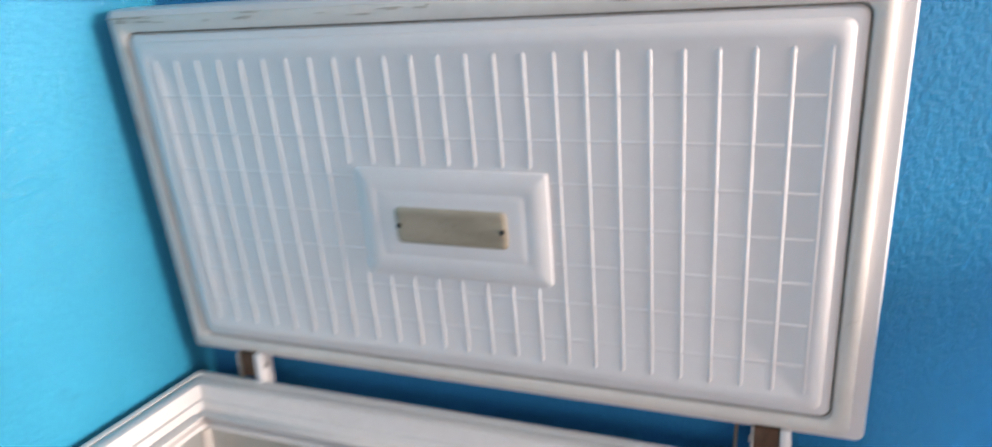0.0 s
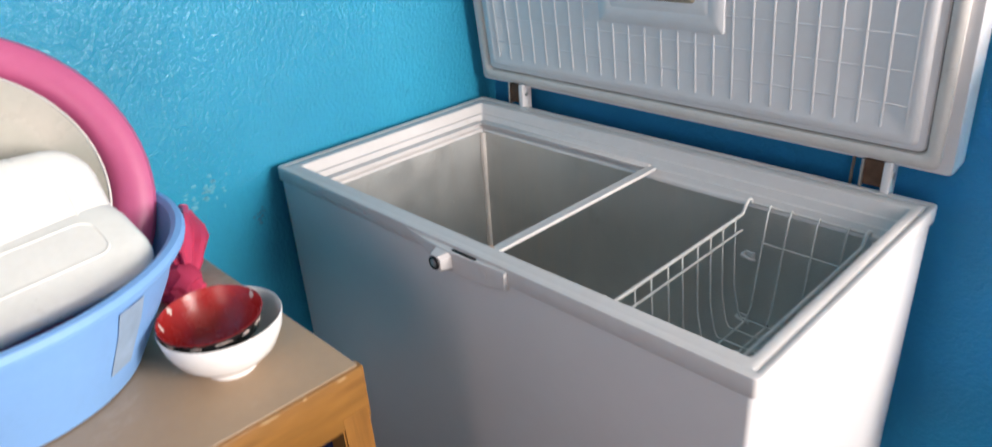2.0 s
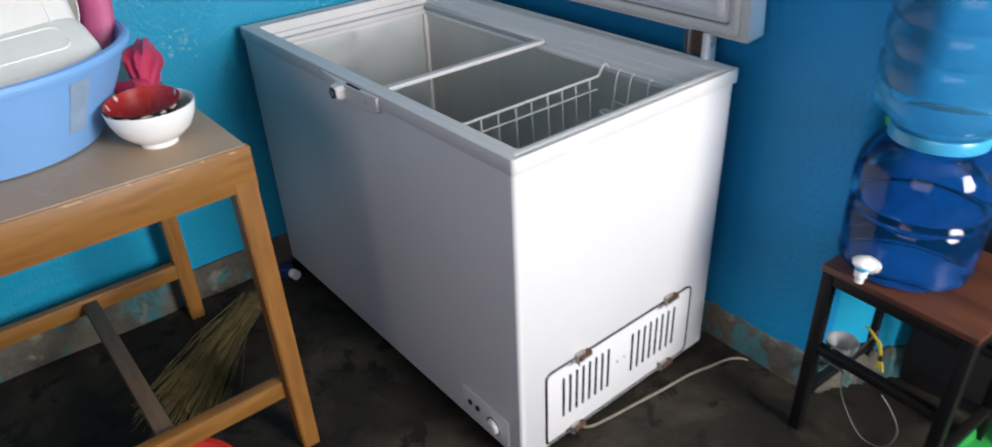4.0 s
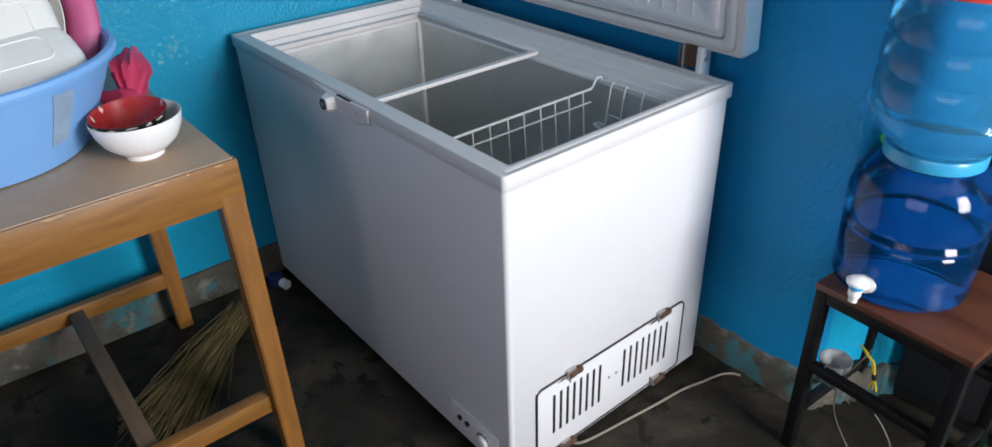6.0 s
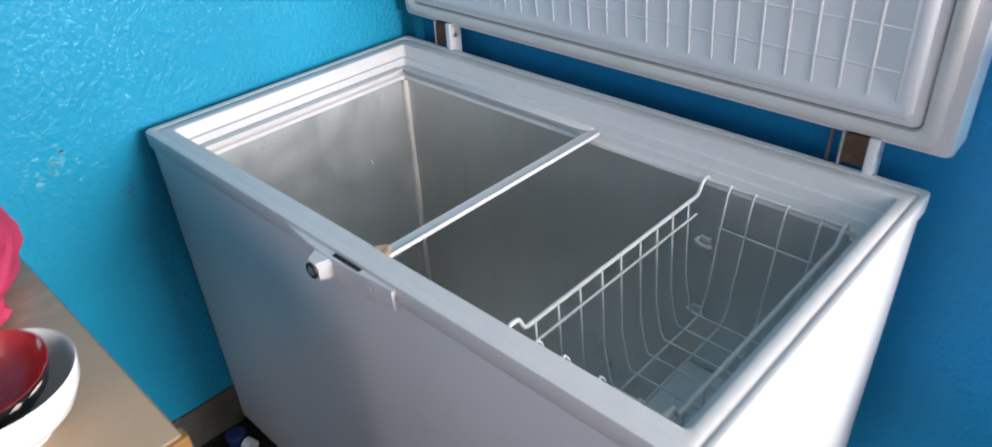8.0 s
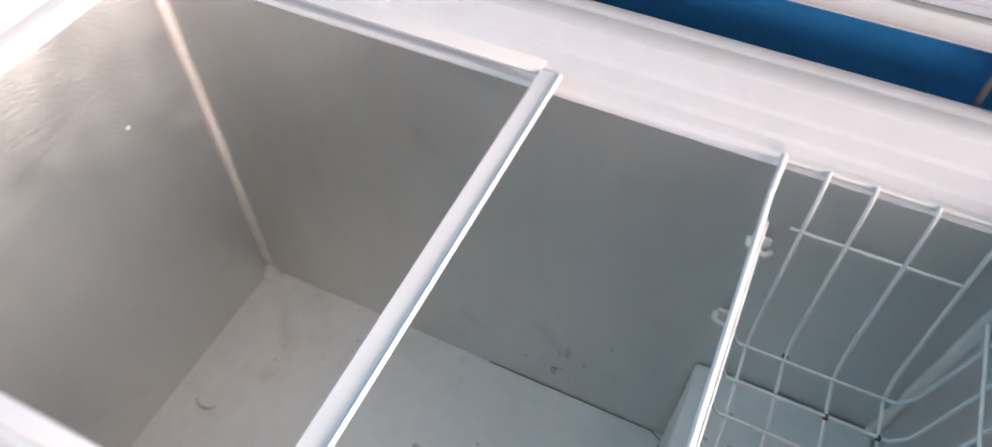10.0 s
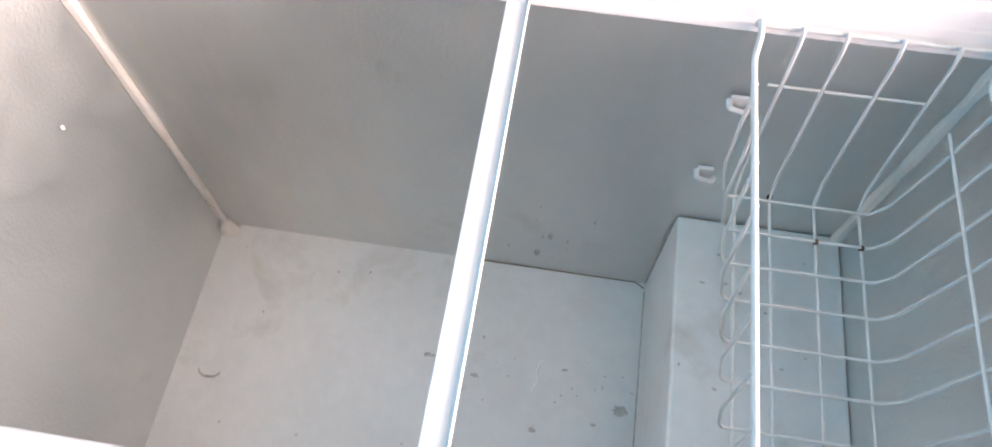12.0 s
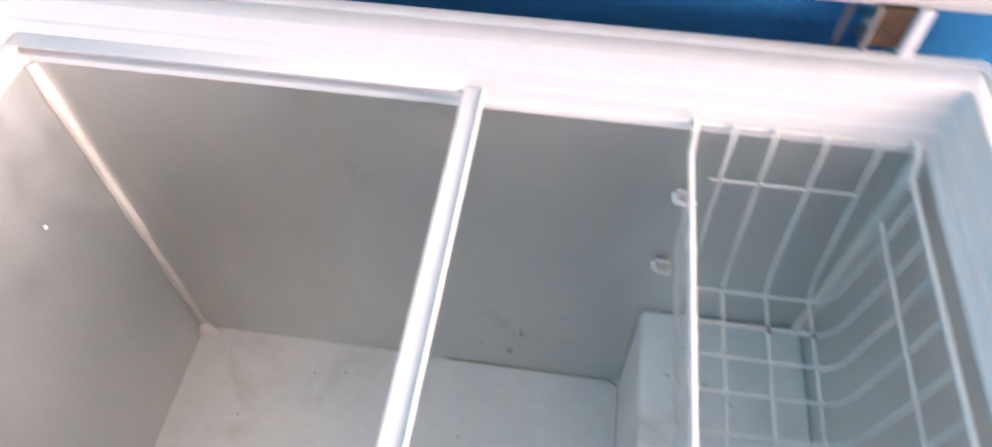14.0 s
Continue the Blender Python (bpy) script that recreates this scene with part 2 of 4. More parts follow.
def part(name, bm, material, parent=None, label="", smooth=35):
    me = bpy.data.meshes.new(name)
    bmesh.ops.recalc_face_normals(bm, faces=bm.faces[:])
    bm.to_mesh(me)
    bm.free()
    me.materials.append(material)
    if smooth:
        me.shade_smooth()
        me.set_sharp_from_angle(angle=radians(smooth))
    ob = new(name, me)
    ob.parent = parent
    if label:
        ob["label"] = label
    return ob


def box(x0, x1, y0, y1, z0, z1, b=0.003, seg=2, bm=None):
    bm = bm or bmesh.new()
    got = bmesh.ops.create_cube(bm, size=1)["verts"]
    for v in got:
        v.co = Vector(((x0 + x1) / 2 + v.co.x * (x1 - x0), (y0 + y1) / 2 + v.co.y * (y1 - y0), (z0 + z1) / 2 + v.co.z * (z1 - z0)))
    if b:
        edges = list({e for v in got for e in v.link_edges})
        bmesh.ops.bevel(bm, geom=edges, offset=b, segments=seg, affect="EDGES", profile=0.5)
    return bm


def loops(rings, close=True, cap0=False, cap1=False, bm=None):
    """Joins rings of points, all of one length, into a skin."""
    bm = bm or bmesh.new()
    rows = [[bm.verts.new(p) for p in ring] for ring in rings]
    n = len(rows[0])
    for a, b in zip(rows, rows[1:]):
        for i in range(n if close else n - 1):
            j = (i + 1) % n
            bm.faces.new((a[i], a[j], b[j], b[i]))
    if cap0:
        bm.faces.new(rows[0][::-1])
    if cap1:
        bm.faces.new(rows[-1])
    return bm


def lathe(profile, seg=48, cap0=True, cap1=False, at=(0, 0, 0), bm=None, wobble=None):
    rings = []
    for k, (r, z) in enumerate(profile):
        ring = []
        for i in range(seg):
            a = 2 * math.pi * i / seg
            q = r * (wobble(a, k) if wobble else 1)
            ring.append((at[0] + q * math.cos(a), at[1] + q * math.sin(a), at[2] + z))
        rings.append(ring)
    return loops(rings, True, cap0, cap1, bm)


def tube(points, r, seg=8, bm=None, taper=None):
    """A round wire along a line of points."""
    bm = bm or bmesh.new()
    pts = [Vector(p) for p in points]
    side, rings = None, []
    for i, p in enumerate(pts):
        ahead = ((pts[min(i + 1, len(pts) - 1)] - p).normalized() + (p - pts[max(i - 1, 0)]).normalized()).normalized()
        if side is None:
            side = ahead.orthogonal().normalized()
        side = (side - ahead * side.dot(ahead)).normalized()
        up = ahead.cross(side)
        q = r * (taper(i / max(1, len(pts) - 1)) if taper else 1)
        rings.append([p + q * (math.cos(2 * math.pi * k / seg) * side + math.sin(2 * math.pi * k / seg) * up) for k in range(seg)])
    return loops(rings, True, True, True, bm)


def smooth_line(points, n=6):
    """Points of a rounded line through the given ones."""
    pts = [Vector(p) for p in points]
    out = []
    for i in range(len(pts) - 1):
        a, b, c, d = pts[max(i - 1, 0)], pts[i], pts[i + 1], pts[min(i + 2, len(pts) - 1)]
        for k in range(n):
            u = k / n
            out.append(0.5 * (2 * b + (c - a) * u + (2 * a - 5 * b + 4 * c - d) * u * u + (3 * b - a - 3 * c + d) * u ** 3))
    return out + [pts[-1]]


def bent(points, r=0.008, n=4):
    """The line with its corners rounded by r."""
    pts = [Vector(p) for p in points]
    out = [pts[0]]
    for a, b, c in zip(pts, pts[1:], pts[2:]):
        ra = min(r, (a - b).length / 2.2, (c - b).length / 2.2)
        p, q = b + (a - b).normalized() * ra, b + (c - b).normalized() * ra
        out += [(1 - u) ** 2 * p + 2 * u * (1 - u) * b + u * u * q for u in [k / n for k in range(n + 1)]]
    return out + [pts[-1]]


def frame_ring(x0, x1, y0, y1, z, r, n=5):
    """A rounded rectangle at height z."""
    ring = []
    for cx, cy, a0 in ((x1 - r, y1 - r, 0), (x0 + r, y1 - r, 90), (x0 + r, y0 + r, 180), (x1 - r, y0 + r, 270)):
        for k in range(n + 1):
            a = radians(a0 + 90 * k / n)
            ring.append((cx + r * math.cos(a), cy + r * math.sin(a), z))
    return ring


LEAN = radians(6.0)


def upright(bm, y):
    """Turns a thing built flat (x, y, z) up to face the room: x stays, y becomes height, z comes out from the plane y."""
    for v in bm.verts:
        v.co = Vector((v.co.x, y - v.co.z, v.co.y))
    return tipped(bm)


def tipped(bm):
    """Leans the lid's pieces to the room about the lid's foot."""
    c, s = math.cos(LEAN), math.sin(LEAN)
    for v in bm.verts:
        dy, dz = v.co.y - 0.703, v.co.z - 0.906
        v.co.y, v.co.z = 0.703 + dy * c - dz * s, 0.906 + dy * s + dz * c
    return bm


# ---- the room ----
WALL_Y, WALL_X, END_X, THICK = 0.778, -0.03, 1.548, 0.14
BEND = Vector((0.47, 0.88, 0))


def setting(name, bm, material, label, category):
    return tagged(part(name, bm, material, None, label), label, category, kind="structure")


setting("floor", box(-0.3, RIGHT_X + 0.2, FRONT_Y - 0.2, 2.5, -0.1, 0, 0), FLOOR, "dark stained bare cement floor", "floor")
left_wall = setting("wall_left", box(WALL_X - THICK, WALL_X, FRONT_Y, 2.35, 0, CEIL_Z, 0), PAINT, "rough plastered wall in glossy bright blue paint", "wall")


def wall_plan(plan):
    return loops([[(x, y, 0) for x, y in plan], [(x, y, CEIL_Z) for x, y in plan]], True, True, True)


def back_wall():
    # the back wall, its outer corner rounded off
    a = Vector((END_X, WALL_Y, 0))
    inner = [(WALL_X, WALL_Y)]
    for k in range(9):
        u = k / 8
        p, q = a - Vector((0.025, 0, 0)), a + BEND * 0.025
        c = (1 - u) ** 2 * p + 2 * u * (1 - u) * a + u * u * q
        inner.append((c.x, c.y))
    return wall_plan(inner + [(END_X - 0.1, WALL_Y + THICK), (WALL_X, WALL_Y + THICK)])


def slanting_wall():
    a, b = Vector((END_X, WALL_Y, 0)) + BEND * 0.025, Vector((END_X, WALL_Y, 0)) + BEND * 0.45
    return wall_plan([(a.x, a.y), (b.x, b.y), (b.x - 0.16, b.y + 0.08), (END_X - 0.1, WALL_Y + THICK)])


# same paint as the other walls, its shade put into the colour
setting("wall_back", back_wall(), SHADEPAINT, "glossy blue painted wall, shade put into its colour, with a rounded outer corner", "wall")
setting("wall_slanting", slanting_wall(), PAINT, "blue painted wall that runs on at a slant", "wall")
setting("wall_far", box(1.4, RIGHT_X, 2.2, 2.35, 0, CEIL_Z, 0), PAINT, "far blue wall of the recess", "wall")


def right_wall():
    bm = box(RIGHT_X, RIGHT_X + 0.12, FRONT_Y, DOOR_Y0, 0, CEIL_Z, 0)
    box(RIGHT_X, RIGHT_X + 0.12, DOOR_Y1, 2.35, 0, CEIL_Z, 0, bm=bm)
    return box(RIGHT_X, RIGHT_X + 0.12, DOOR_Y0, DOOR_Y1, DOOR_Z1, CEIL_Z, 0, bm=bm)


def front_wall():
    bm = box(WALL_X, 1.65, FRONT_Y - 0.12, FRONT_Y, 0, CEIL_Z, 0)
    box(3.85, RIGHT_X, FRONT_Y - 0.12, FRONT_Y, 0, CEIL_Z, 0, bm=bm)
    box(1.65, 3.85, FRONT_Y - 0.12, FRONT_Y, 0, 0.9, 0, bm=bm)
    return box(1.65, 3.85, FRONT_Y - 0.12, FRONT_Y, 2.3, CEIL_Z, 0, bm=bm)


setting("wall_right", right_wall(), PAINT, "blue wall with an open doorway", "wall")
setting("wall_front", front_wall(), PAINT, "unseen blue wall with an assumed window opening", "wall")
# ceiling out of view; its tone sets how much light it bounces
setting("ceiling", box(-0.3, RIGHT_X + 0.2, FRONT_Y - 0.2, 2.5, CEIL_Z, CEIL_Z + 0.1, 0), CEILING, "unseen plain ceiling, toned for the bounce light", "ceiling")


def plinth(a, b, high, deep, seed):
    """An uneven cement skirting from a to b along the foot of a wall; deep points to the room's side."""
    rnd = random.Random(seed)
    a, b, deep = Vector((*a, 0)), Vector((*b, 0)), Vector((*deep, 0))
    rings = []
    for k in range(41):
        p = a.lerp(b, k / 40)
        h, d = high + rnd.uniform(-0.007, 0.007), 1 + rnd.uniform(-0.3, 0.3)
        rings.append([p, p + deep * d * 1.25, p + deep * d + Vector((0, 0, h * 0.8)), p + deep * d * 0.6 + Vector((0, 0, h)), p + Vector((0, 0, h))])
    return loops(rings, True, True, True)


setting("baseboard_left", plinth((WALL_X, FRONT_Y), (WALL_X, WALL_Y), 0.105, (0.016, 0), 3), CONCRETE, "crumbling bare cement skirting along the wall", "baseboard")
setting("baseboard_back", plinth((WALL_X, WALL_Y), (END_X, WALL_Y), 0.1, (0, -0.016), 4), CONCRETE, "crumbling bare cement skirting along the wall", "baseboard")
setting("baseboard_corner", plinth((END_X, WALL_Y), (END_X + 0.2, WALL_Y + 0.374), 0.1, (0.014, -0.008), 5), CONCRETE, "crumbling bare cement skirting along the slanting wall", "baseboard")

# ---- chest freezer ----
LONG, DEEP, HIGH, FLOORZ = 1.25, 0.69, 0.85, 0.088
INSET, HUMPX, HUMPZ = 0.096, 0.934, 0.37


def opening(d, z, r):
    far = 0.005 * max(0, 1 - max(d, 0) / 0.04)
    return frame_ring(d, LONG - 0.68 * d + 0.2 * far, 0.86 * d, DEEP - d + far, z, r)


freezer = thing("chest_freezer", "white chest freezer with its lid standing open, against blue walls", "freezer")


def outer_shell():
    rings = [frame_ring(0.012, LONG - 0.012, 0.012, DEEP - 0.012, 0.018, 0.012)]
    rings += [frame_ring(i, LONG - i, i, DEEP - i, z, 0.012) for i, z in ((0.012, 0.03), (0.003, 0.032), (0.0005, 0.036), (0.0005, 0.822), (0.02, 0.826))]
    return loops(rings, True, True, False)


part("body", outer_shell(), ENAMEL, freezer)


def rim():
    line = [(0.002, 0.817), (-0.003, 0.8175), (-0.004, 0.819), (-0.004, 0.8485), (-0.003, 0.8508), (-0.001, 0.8515), (0.0105, 0.8515), (0.0118, 0.8508), (0.0128, 0.8485),
            (0.0162, 0.8485), (0.0172, 0.8508), (0.0185, 0.8515), (0.0415, 0.8515), (0.0435, 0.8508), (0.0455, 0.847), (0.051, 0.829), (0.053, 0.8262),
            (0.0590, 0.8250), (0.0605, 0.823), (0.0645, 0.8105), (0.0662, 0.8086), (0.0725, 0.8075), (0.0740, 0.8055), (0.0772, 0.7972), (0.0790, 0.7956),
            (0.0850, 0.7945), (0.0868, 0.793), (0.0885, 0.787)]
    bm = loops([opening(d, z, max(0.006, 0.010 - d * 0.05)) for d, z in line])
    for v in bm.verts:
        # the front edge has no groove
        if v.co.y < 0.0165 and 0.8475 < v.co.z < 0.851:
            v.co.z = 0.8512 if v.co.y > 0.006 else v.co.z
    return bm


part("rim", rim(), PLASTIC, freezer, "grooved white plastic rim")


def liner():
    d = INSET
    rings = [opening(d + e, z, r) for e, z, r in ((-0.009, 0.7885, 0.01), (-0.008, 0.74, 0.012), (0.0, 0.12, 0.012), (0.0, FLOORZ - 0.004, 0.012))]
    return loops(rings)


part("liner", liner(), LINER, freezer, "embossed aluminium inner wall")
part("liner_floor", box(INSET, HUMPX + 0.002, 0.86 * INSET, DEEP - INSET, FLOORZ - 0.02, FLOORZ + 0.0015, 0), LINERFLOOR, freezer, "stained dull metal floor of the freezer")
part("compressor_step", box(HUMPX, LONG - 0.68 * INSET + 0.002, 0.86 * INSET - 0.002, DEEP - INSET + 0.002, FLOORZ - 0.02, HUMPZ, 0.006, 3), LINERFLOOR, freezer, "raised metal step over the compressor")


def seam(points, r, seed):
    rnd = random.Random(seed)
    pts = [Vector(a).lerp(Vector(b), k / 14) for a, b in zip(points, points[1:]) for k in range(14)] + [Vector(points[-1])]
    return tube(pts, r, 8, taper=lambda u: 1 + rnd.uniform(-0.2, 0.25))


XL, XR, YF, YB = INSET, LONG - 0.68 * INSET, 0.86 * INSET, DEEP - INSET
part("seam", seam([(XL - 0.005, YB + 0.005, 0.785), (XL + 0.003, YB - 0.003, FLOORZ)], 0.0085, 1), CAULK, freezer, "pale sealant bead in the corner")
part("seam", seam([(XR + 0.005, YB + 0.005, 0.785), (XR - 0.003, YB - 0.003, HUMPZ)], 0.009, 2), CAULK, freezer, "pale sealant bead in the corner")
part("seam", seam([(XL - 0.005, YF - 0.005, 0.785), (XL + 0.003, YF + 0.003, FLOORZ)], 0.0085, 3), CAULK, freezer)
part("seam", seam([(XR + 0.005, YF - 0.005, 0.785), (XR - 0.003, YF + 0.003, HUMPZ)], 0.009, 4), CAULK, freezer)
part("corner_blob", lathe([(0.001, 0.028), (0.011, 0.022), (0.018, 0.008), (0.024, 0.0)], 14, True, False, (XL + 0.008, YB - 0.008, FLOORZ),
                          wobble=lambda a, k: 1 + 0.2 * math.sin(3 * a + k)), CAULK, freezer)
part("floor_joint", tube([(XL + 0.5, YB - 0.001, FLOORZ + 0.002), (HUMPX - 0.02, YB - 0.001, FLOORZ + 0.002), (HUMPX - 0.002, YB - 0.012, FLOORZ + 0.003)], 0.0012, 6), pbr("rusty_joint", (0.24, 0.17, 0.12), 0.8, var=0.4, vscale=60), freezer, "rust line along the floor joint")


def smear(place, normal, rx, ry, seed):
    """A small patch of dirt that lies on a surface."""
    rnd = random.Random(seed)
    n = Vector(normal)
    s = Vector((0, 0, 1)).cross(n).normalized() if abs(n.z) < 0.9 else Vector((1, 0, 0))
    u = n.cross(s)
    bm = bmesh.new()
    vs = []
    for i in range(16):
        a = 2 * math.pi * i / 16
        q = 1 + rnd.uniform(-0.35, 0.25)
        vs.append(bm.verts.new(Vector(place) + n * 0.0012 + s * rx * q * math.cos(a) + u * ry * q * math.sin(a)))
    top = bmesh.ops.extrude_face_region(bm, geom=[bm.faces.new(vs)])["geom"]
    for v in top:
        if isinstance(v, bmesh.types.BMVert):
            v.co += n * 0.0006 - (v.co - Vector(place)) * 0.15
    return bm


# old scuffs on the paint of the wall beside the freezer
SCUFF = pbr("rubbed_pale_paint", (0.045, 0.36, 0.50), 0.5, var=0.15, vscale=40)
SMUDGE = pbr("greyish_wall_smudge", (0.012, 0.17, 0.28), 0.6, var=0.2, vscale=40)
rnd = random.Random(31)
for k in range(26):
    y, z = rnd.gauss(-0.178, 0.026), rnd.gauss(0.834, 0.018)
    part("scuff", smear((WALL_X - 0.0008, y, z), (1, 0, 0), rnd.uniform(0.002, 0.009), rnd.uniform(0.002, 0.006), 600 + k), SCUFF, left_wall)
for k in range(12):
    y, z = rnd.gauss(-0.058, 0.010), rnd.gauss(0.735, 0.010)
    part("scuff", smear((WALL_X - 0.0008, y, z), (1, 0, 0), rnd.uniform(0.002, 0.006), rnd.uniform(0.002, 0.005), 640 + k), SMUDGE, left_wall, "dull smudge on the paint")
GRIME = pbr("grey_grime", (0.42, 0.405, 0.385), 0.6, var=0.3, vscale=60)
for x, y, rx, ry in ((0.905, 0.342, 0.013, 0.009), (0.64, 0.365, 0.009, 0.004), (0.755, 0.285, 0.006, 0.005), (0.80, 0.40, 0.006, 0.003), (0.86, 0.31, 0.006, 0.003), (0.55, 0.39, 0.012, 0.004)):
    part("stain", smear((x, y, FLOORZ + 0.0015), (0, 0, 1), rx, ry, int(x * 1000)), GRIME, freezer)
part("stain", smear((0.74, YB, 0.235), (0, -1, 0), 0.006, 0.012, 7), GRIME, freezer)
part("stain", smear((0.72, YB, 0.16), (0, -1, 0), 0.006, 0.014, 8), GRIME, freezer)
SPECK = pbr("fine_dirt", (0.48, 0.465, 0.44), 0.6, var=0.25, vscale=60)
rnd = random.Random(5)
for k in range(34):
    x, y = (rnd.uniform(0.2, HUMPX - 0.02), rnd.uniform(0.12, 0.55)) if k < 12 else (rnd.uniform(0.66, HUMPX - 0.01), rnd.uniform(0.12, 0.42))
    part("speck", smear((x, y, FLOORZ + 0.0015), (0, 0, 1), rnd.uniform(0.0012, 0.004), rnd.uniform(0.001, 0.0028), 100 + k), SPECK if k % 4 else GRIME, freezer)
for k in range(14):
    part("speck", smear((HUMPX + rnd.uniform(0.01, 0.2), rnd.uniform(0.1, 0.56), HUMPZ), (0, 0, 1), rnd.uniform(0.0012, 0.005), rnd.uniform(0.001, 0.003), 200 + k), SPECK if k % 3 else GRIME, freezer)
for k in range(9):
    part("speck", smear((rnd.uniform(0.66, 0.9), YB, rnd.uniform(0.14, 0.36)), (0, -1, 0), rnd.uniform(0.001, 0.003), rnd.uniform(0.002, 0.010), 300 + k), SPECK, freezer)
part("step_joint", seam([(HUMPX - 0.0005, YB - 0.002, FLOORZ + 0.01), (HUMPX - 0.0005, YB - 0.002, HUMPZ - 0.04)], 0.0022, 12), GRIME, freezer, "dirty joint beside the step")
part("step_joint", seam([(HUMPX - 0.0005, YF + 0.02, FLOORZ + 0.002), (HUMPX - 0.0005, YB - 0.02, FLOORZ + 0.002)], 0.0022, 13), GRIME, freezer, "dirty joint along the step")
part("scratch", tube(smooth_line([(0.745, 0.352, FLOORZ + 0.002), (0.752, 0.372, FLOORZ + 0.002), (0.750, 0.392, FLOORZ + 0.002), (0.757, 0.410, FLOORZ + 0.002)]), 0.0022, 6), PORCELAIN, freezer, "white drip mark on the floor")
part("smudge", tube([(0.162 + 0.020 * math.cos(radians(a)), 0.300 + 0.012 * math.sin(radians(a)), FLOORZ + 0.0016) for a in range(180, 361, 15)], 0.0028, 6, taper=lambda u: 0.35 + 0.65 * math.sin(math.pi * u)), GRIME, freezer, "grey crescent smudge on the floor")
part("scratch", smear((XL, 0.462, 0.615), (1, 0, 0), 0.003, 0.005, 9), PORCELAIN, freezer, "white fleck on the inner wall")


def clip(z, x):
    bm = box(x - 0.011, x + 0.011, YB - 0.006, YB, z - 0.012, z + 0.012, 0.002)
    tube(bent([(x - 0.012, YB - 0.005, z + 0.006), (x - 0.012, YB - 0.018, z + 0.006), (x + 0.008, YB - 0.02, z + 0.002), (x + 0.014, YB - 0.008, z - 0.004)], 0.004), 0.004, 8, bm)
    return bm


part("wall_clip", clip(0.675, 0.94), PLASTIC, freezer, "broken white plastic clip")
part("wall_clip", clip(0.512, 0.94), PLASTIC, freezer, "broken white plastic clip")

# centre bar and the flat strips that cover the rim's steps in the one half
BARX = 0.668


def centre_bar():
    # a tee section with a raised lip along one edge
    line = [(-0.0135, 0.8085), (-0.004, 0.8085), (-0.004, 0.8025), (0.003, 0.8025), (0.003, 0.8085), (0.011, 0.8085), (0.0118, 0.8095), (0.0118, 0.8158), (0.0105, 0.8168), (0.009, 0.8158), (0.0085, 0.8140), (-0.0125, 0.8140), (-0.0135, 0.8130)]
    return loops([[(BARX + x, y, z) for x, z in line] for y in (0.062, 0.30, 0.606)], True, True, True)


part("centre_bar", centre_bar(), PLASTIC, freezer, "white bar across the middle of the opening")
part("bar_plug", lathe([(0.006, 0.0), (0.0165, 0.001), (0.0175, 0.004), (0.014, 0.006), (0.008, 0.0055), (0.003, 0.004)], 18, True, True, (BARX - 0.004, 0.063, 0.8160),
                       wobble=lambda a, k: 1 + 0.14 * math.sin(4 * a + 1)), TAN, freezer, "bare brown plug at the bar's end")
for name, args in (("cover_strip", (0.074, BARX - 0.015, DEEP - 0.088, DEEP - 0.060, 0.808, 0.8115)), ("cover_strip", (0.074, BARX - 0.015, 0.050, 0.072, 0.808, 0.8115)),
                   ("cover_strip", (0.060, 0.088, 0.072, DEEP - 0.088, 0.808, 0.8115))):
    part(name, box(*args, 0.0012), PLASTIC, freezer, "flat white strip over the rim's steps")


# ---- lid ----
LZ0, LZ1, LY = 0.906, 1.588, 0.703
lid = part("lid", upright(loops([frame_ring(0.001 + i, LONG + 0.015 - i, LZ0 + i, LZ1 - i, z, 0.012) for i, z in
                                 ((0.02, -0.066), (0.006, -0.064), (0.0, -0.056), (0.0, -0.006), (0.003, 0.0), (0.03, 0.0))], True, True, True), LY), ENAMEL, freezer,
           "thick white lid standing upright on its hinges")


def lid_gasket():
    x0, x1 = 0.004, LONG + 0.004
    line = [(0.012, 0.0), (0.012, 0.008), (0.016, 0.0115), (0.024, 0.0125), (0.033, 0.0115), (0.037, 0.008), (0.038, -0.001)]
    return upright(loops([frame_ring(x0 + d, x1 - d, LZ0 + d, LZ1 - d, z, 0.016) for d, z in line]), LY)


def lid_panel():
    x0, x1 = 0.004, LONG + 0.004
    line = [(0.040, -0.002), (0.043, 0.006), (0.047, 0.0085), (0.054, 0.009), (0.057, 0.013), (0.061, 0.015), (0.075, 0.016), (0.078, 0.0145), (0.2, 0.0145)]
    return upright(loops([frame_ring(x0 + d, x1 - d, LZ0 + d, LZ1 - d, z, 0.014) for d, z in line], True, False, True), LY)


part("gasket", lid_gasket(), GASKET, lid, "white rubber gasket round the lid")
# strip laid over the groove: its shade as dark colour, with some grime
part("gap", upright(loops([frame_ring(0.004 + d, LONG + 0.004 - d, LZ0 + d, LZ1 - d, z, 0.014) for d, z in ((0.036, 0.0006), (0.0425, 0.0006))]), LY), DARKGAP, lid, "grimy groove beside the gasket, its shade put into the colour")
part("inner_panel", lid_panel(), LIDPLASTIC, lid, "moulded white plastic inner panel")
PX0, PX1, PZ0, PZ1 = 0.466, 0.798, 1.131, 1.322


def rib(x, z0, z1):
    y = LY - 0.0145
    r = 0.0036
    ring = lambda z, k: [(x + k * r * math.cos(a), y - k * 0.0019 * math.sin(a) + 0.0004, z) for a in [math.pi * i / 6 for i in range(7)]]
    return tipped(loops([ring(z0, 0.2), ring(z0 + 0.005, 1), ring(z1 - 0.005, 1), ring(z1, 0.2)], True, True, True))


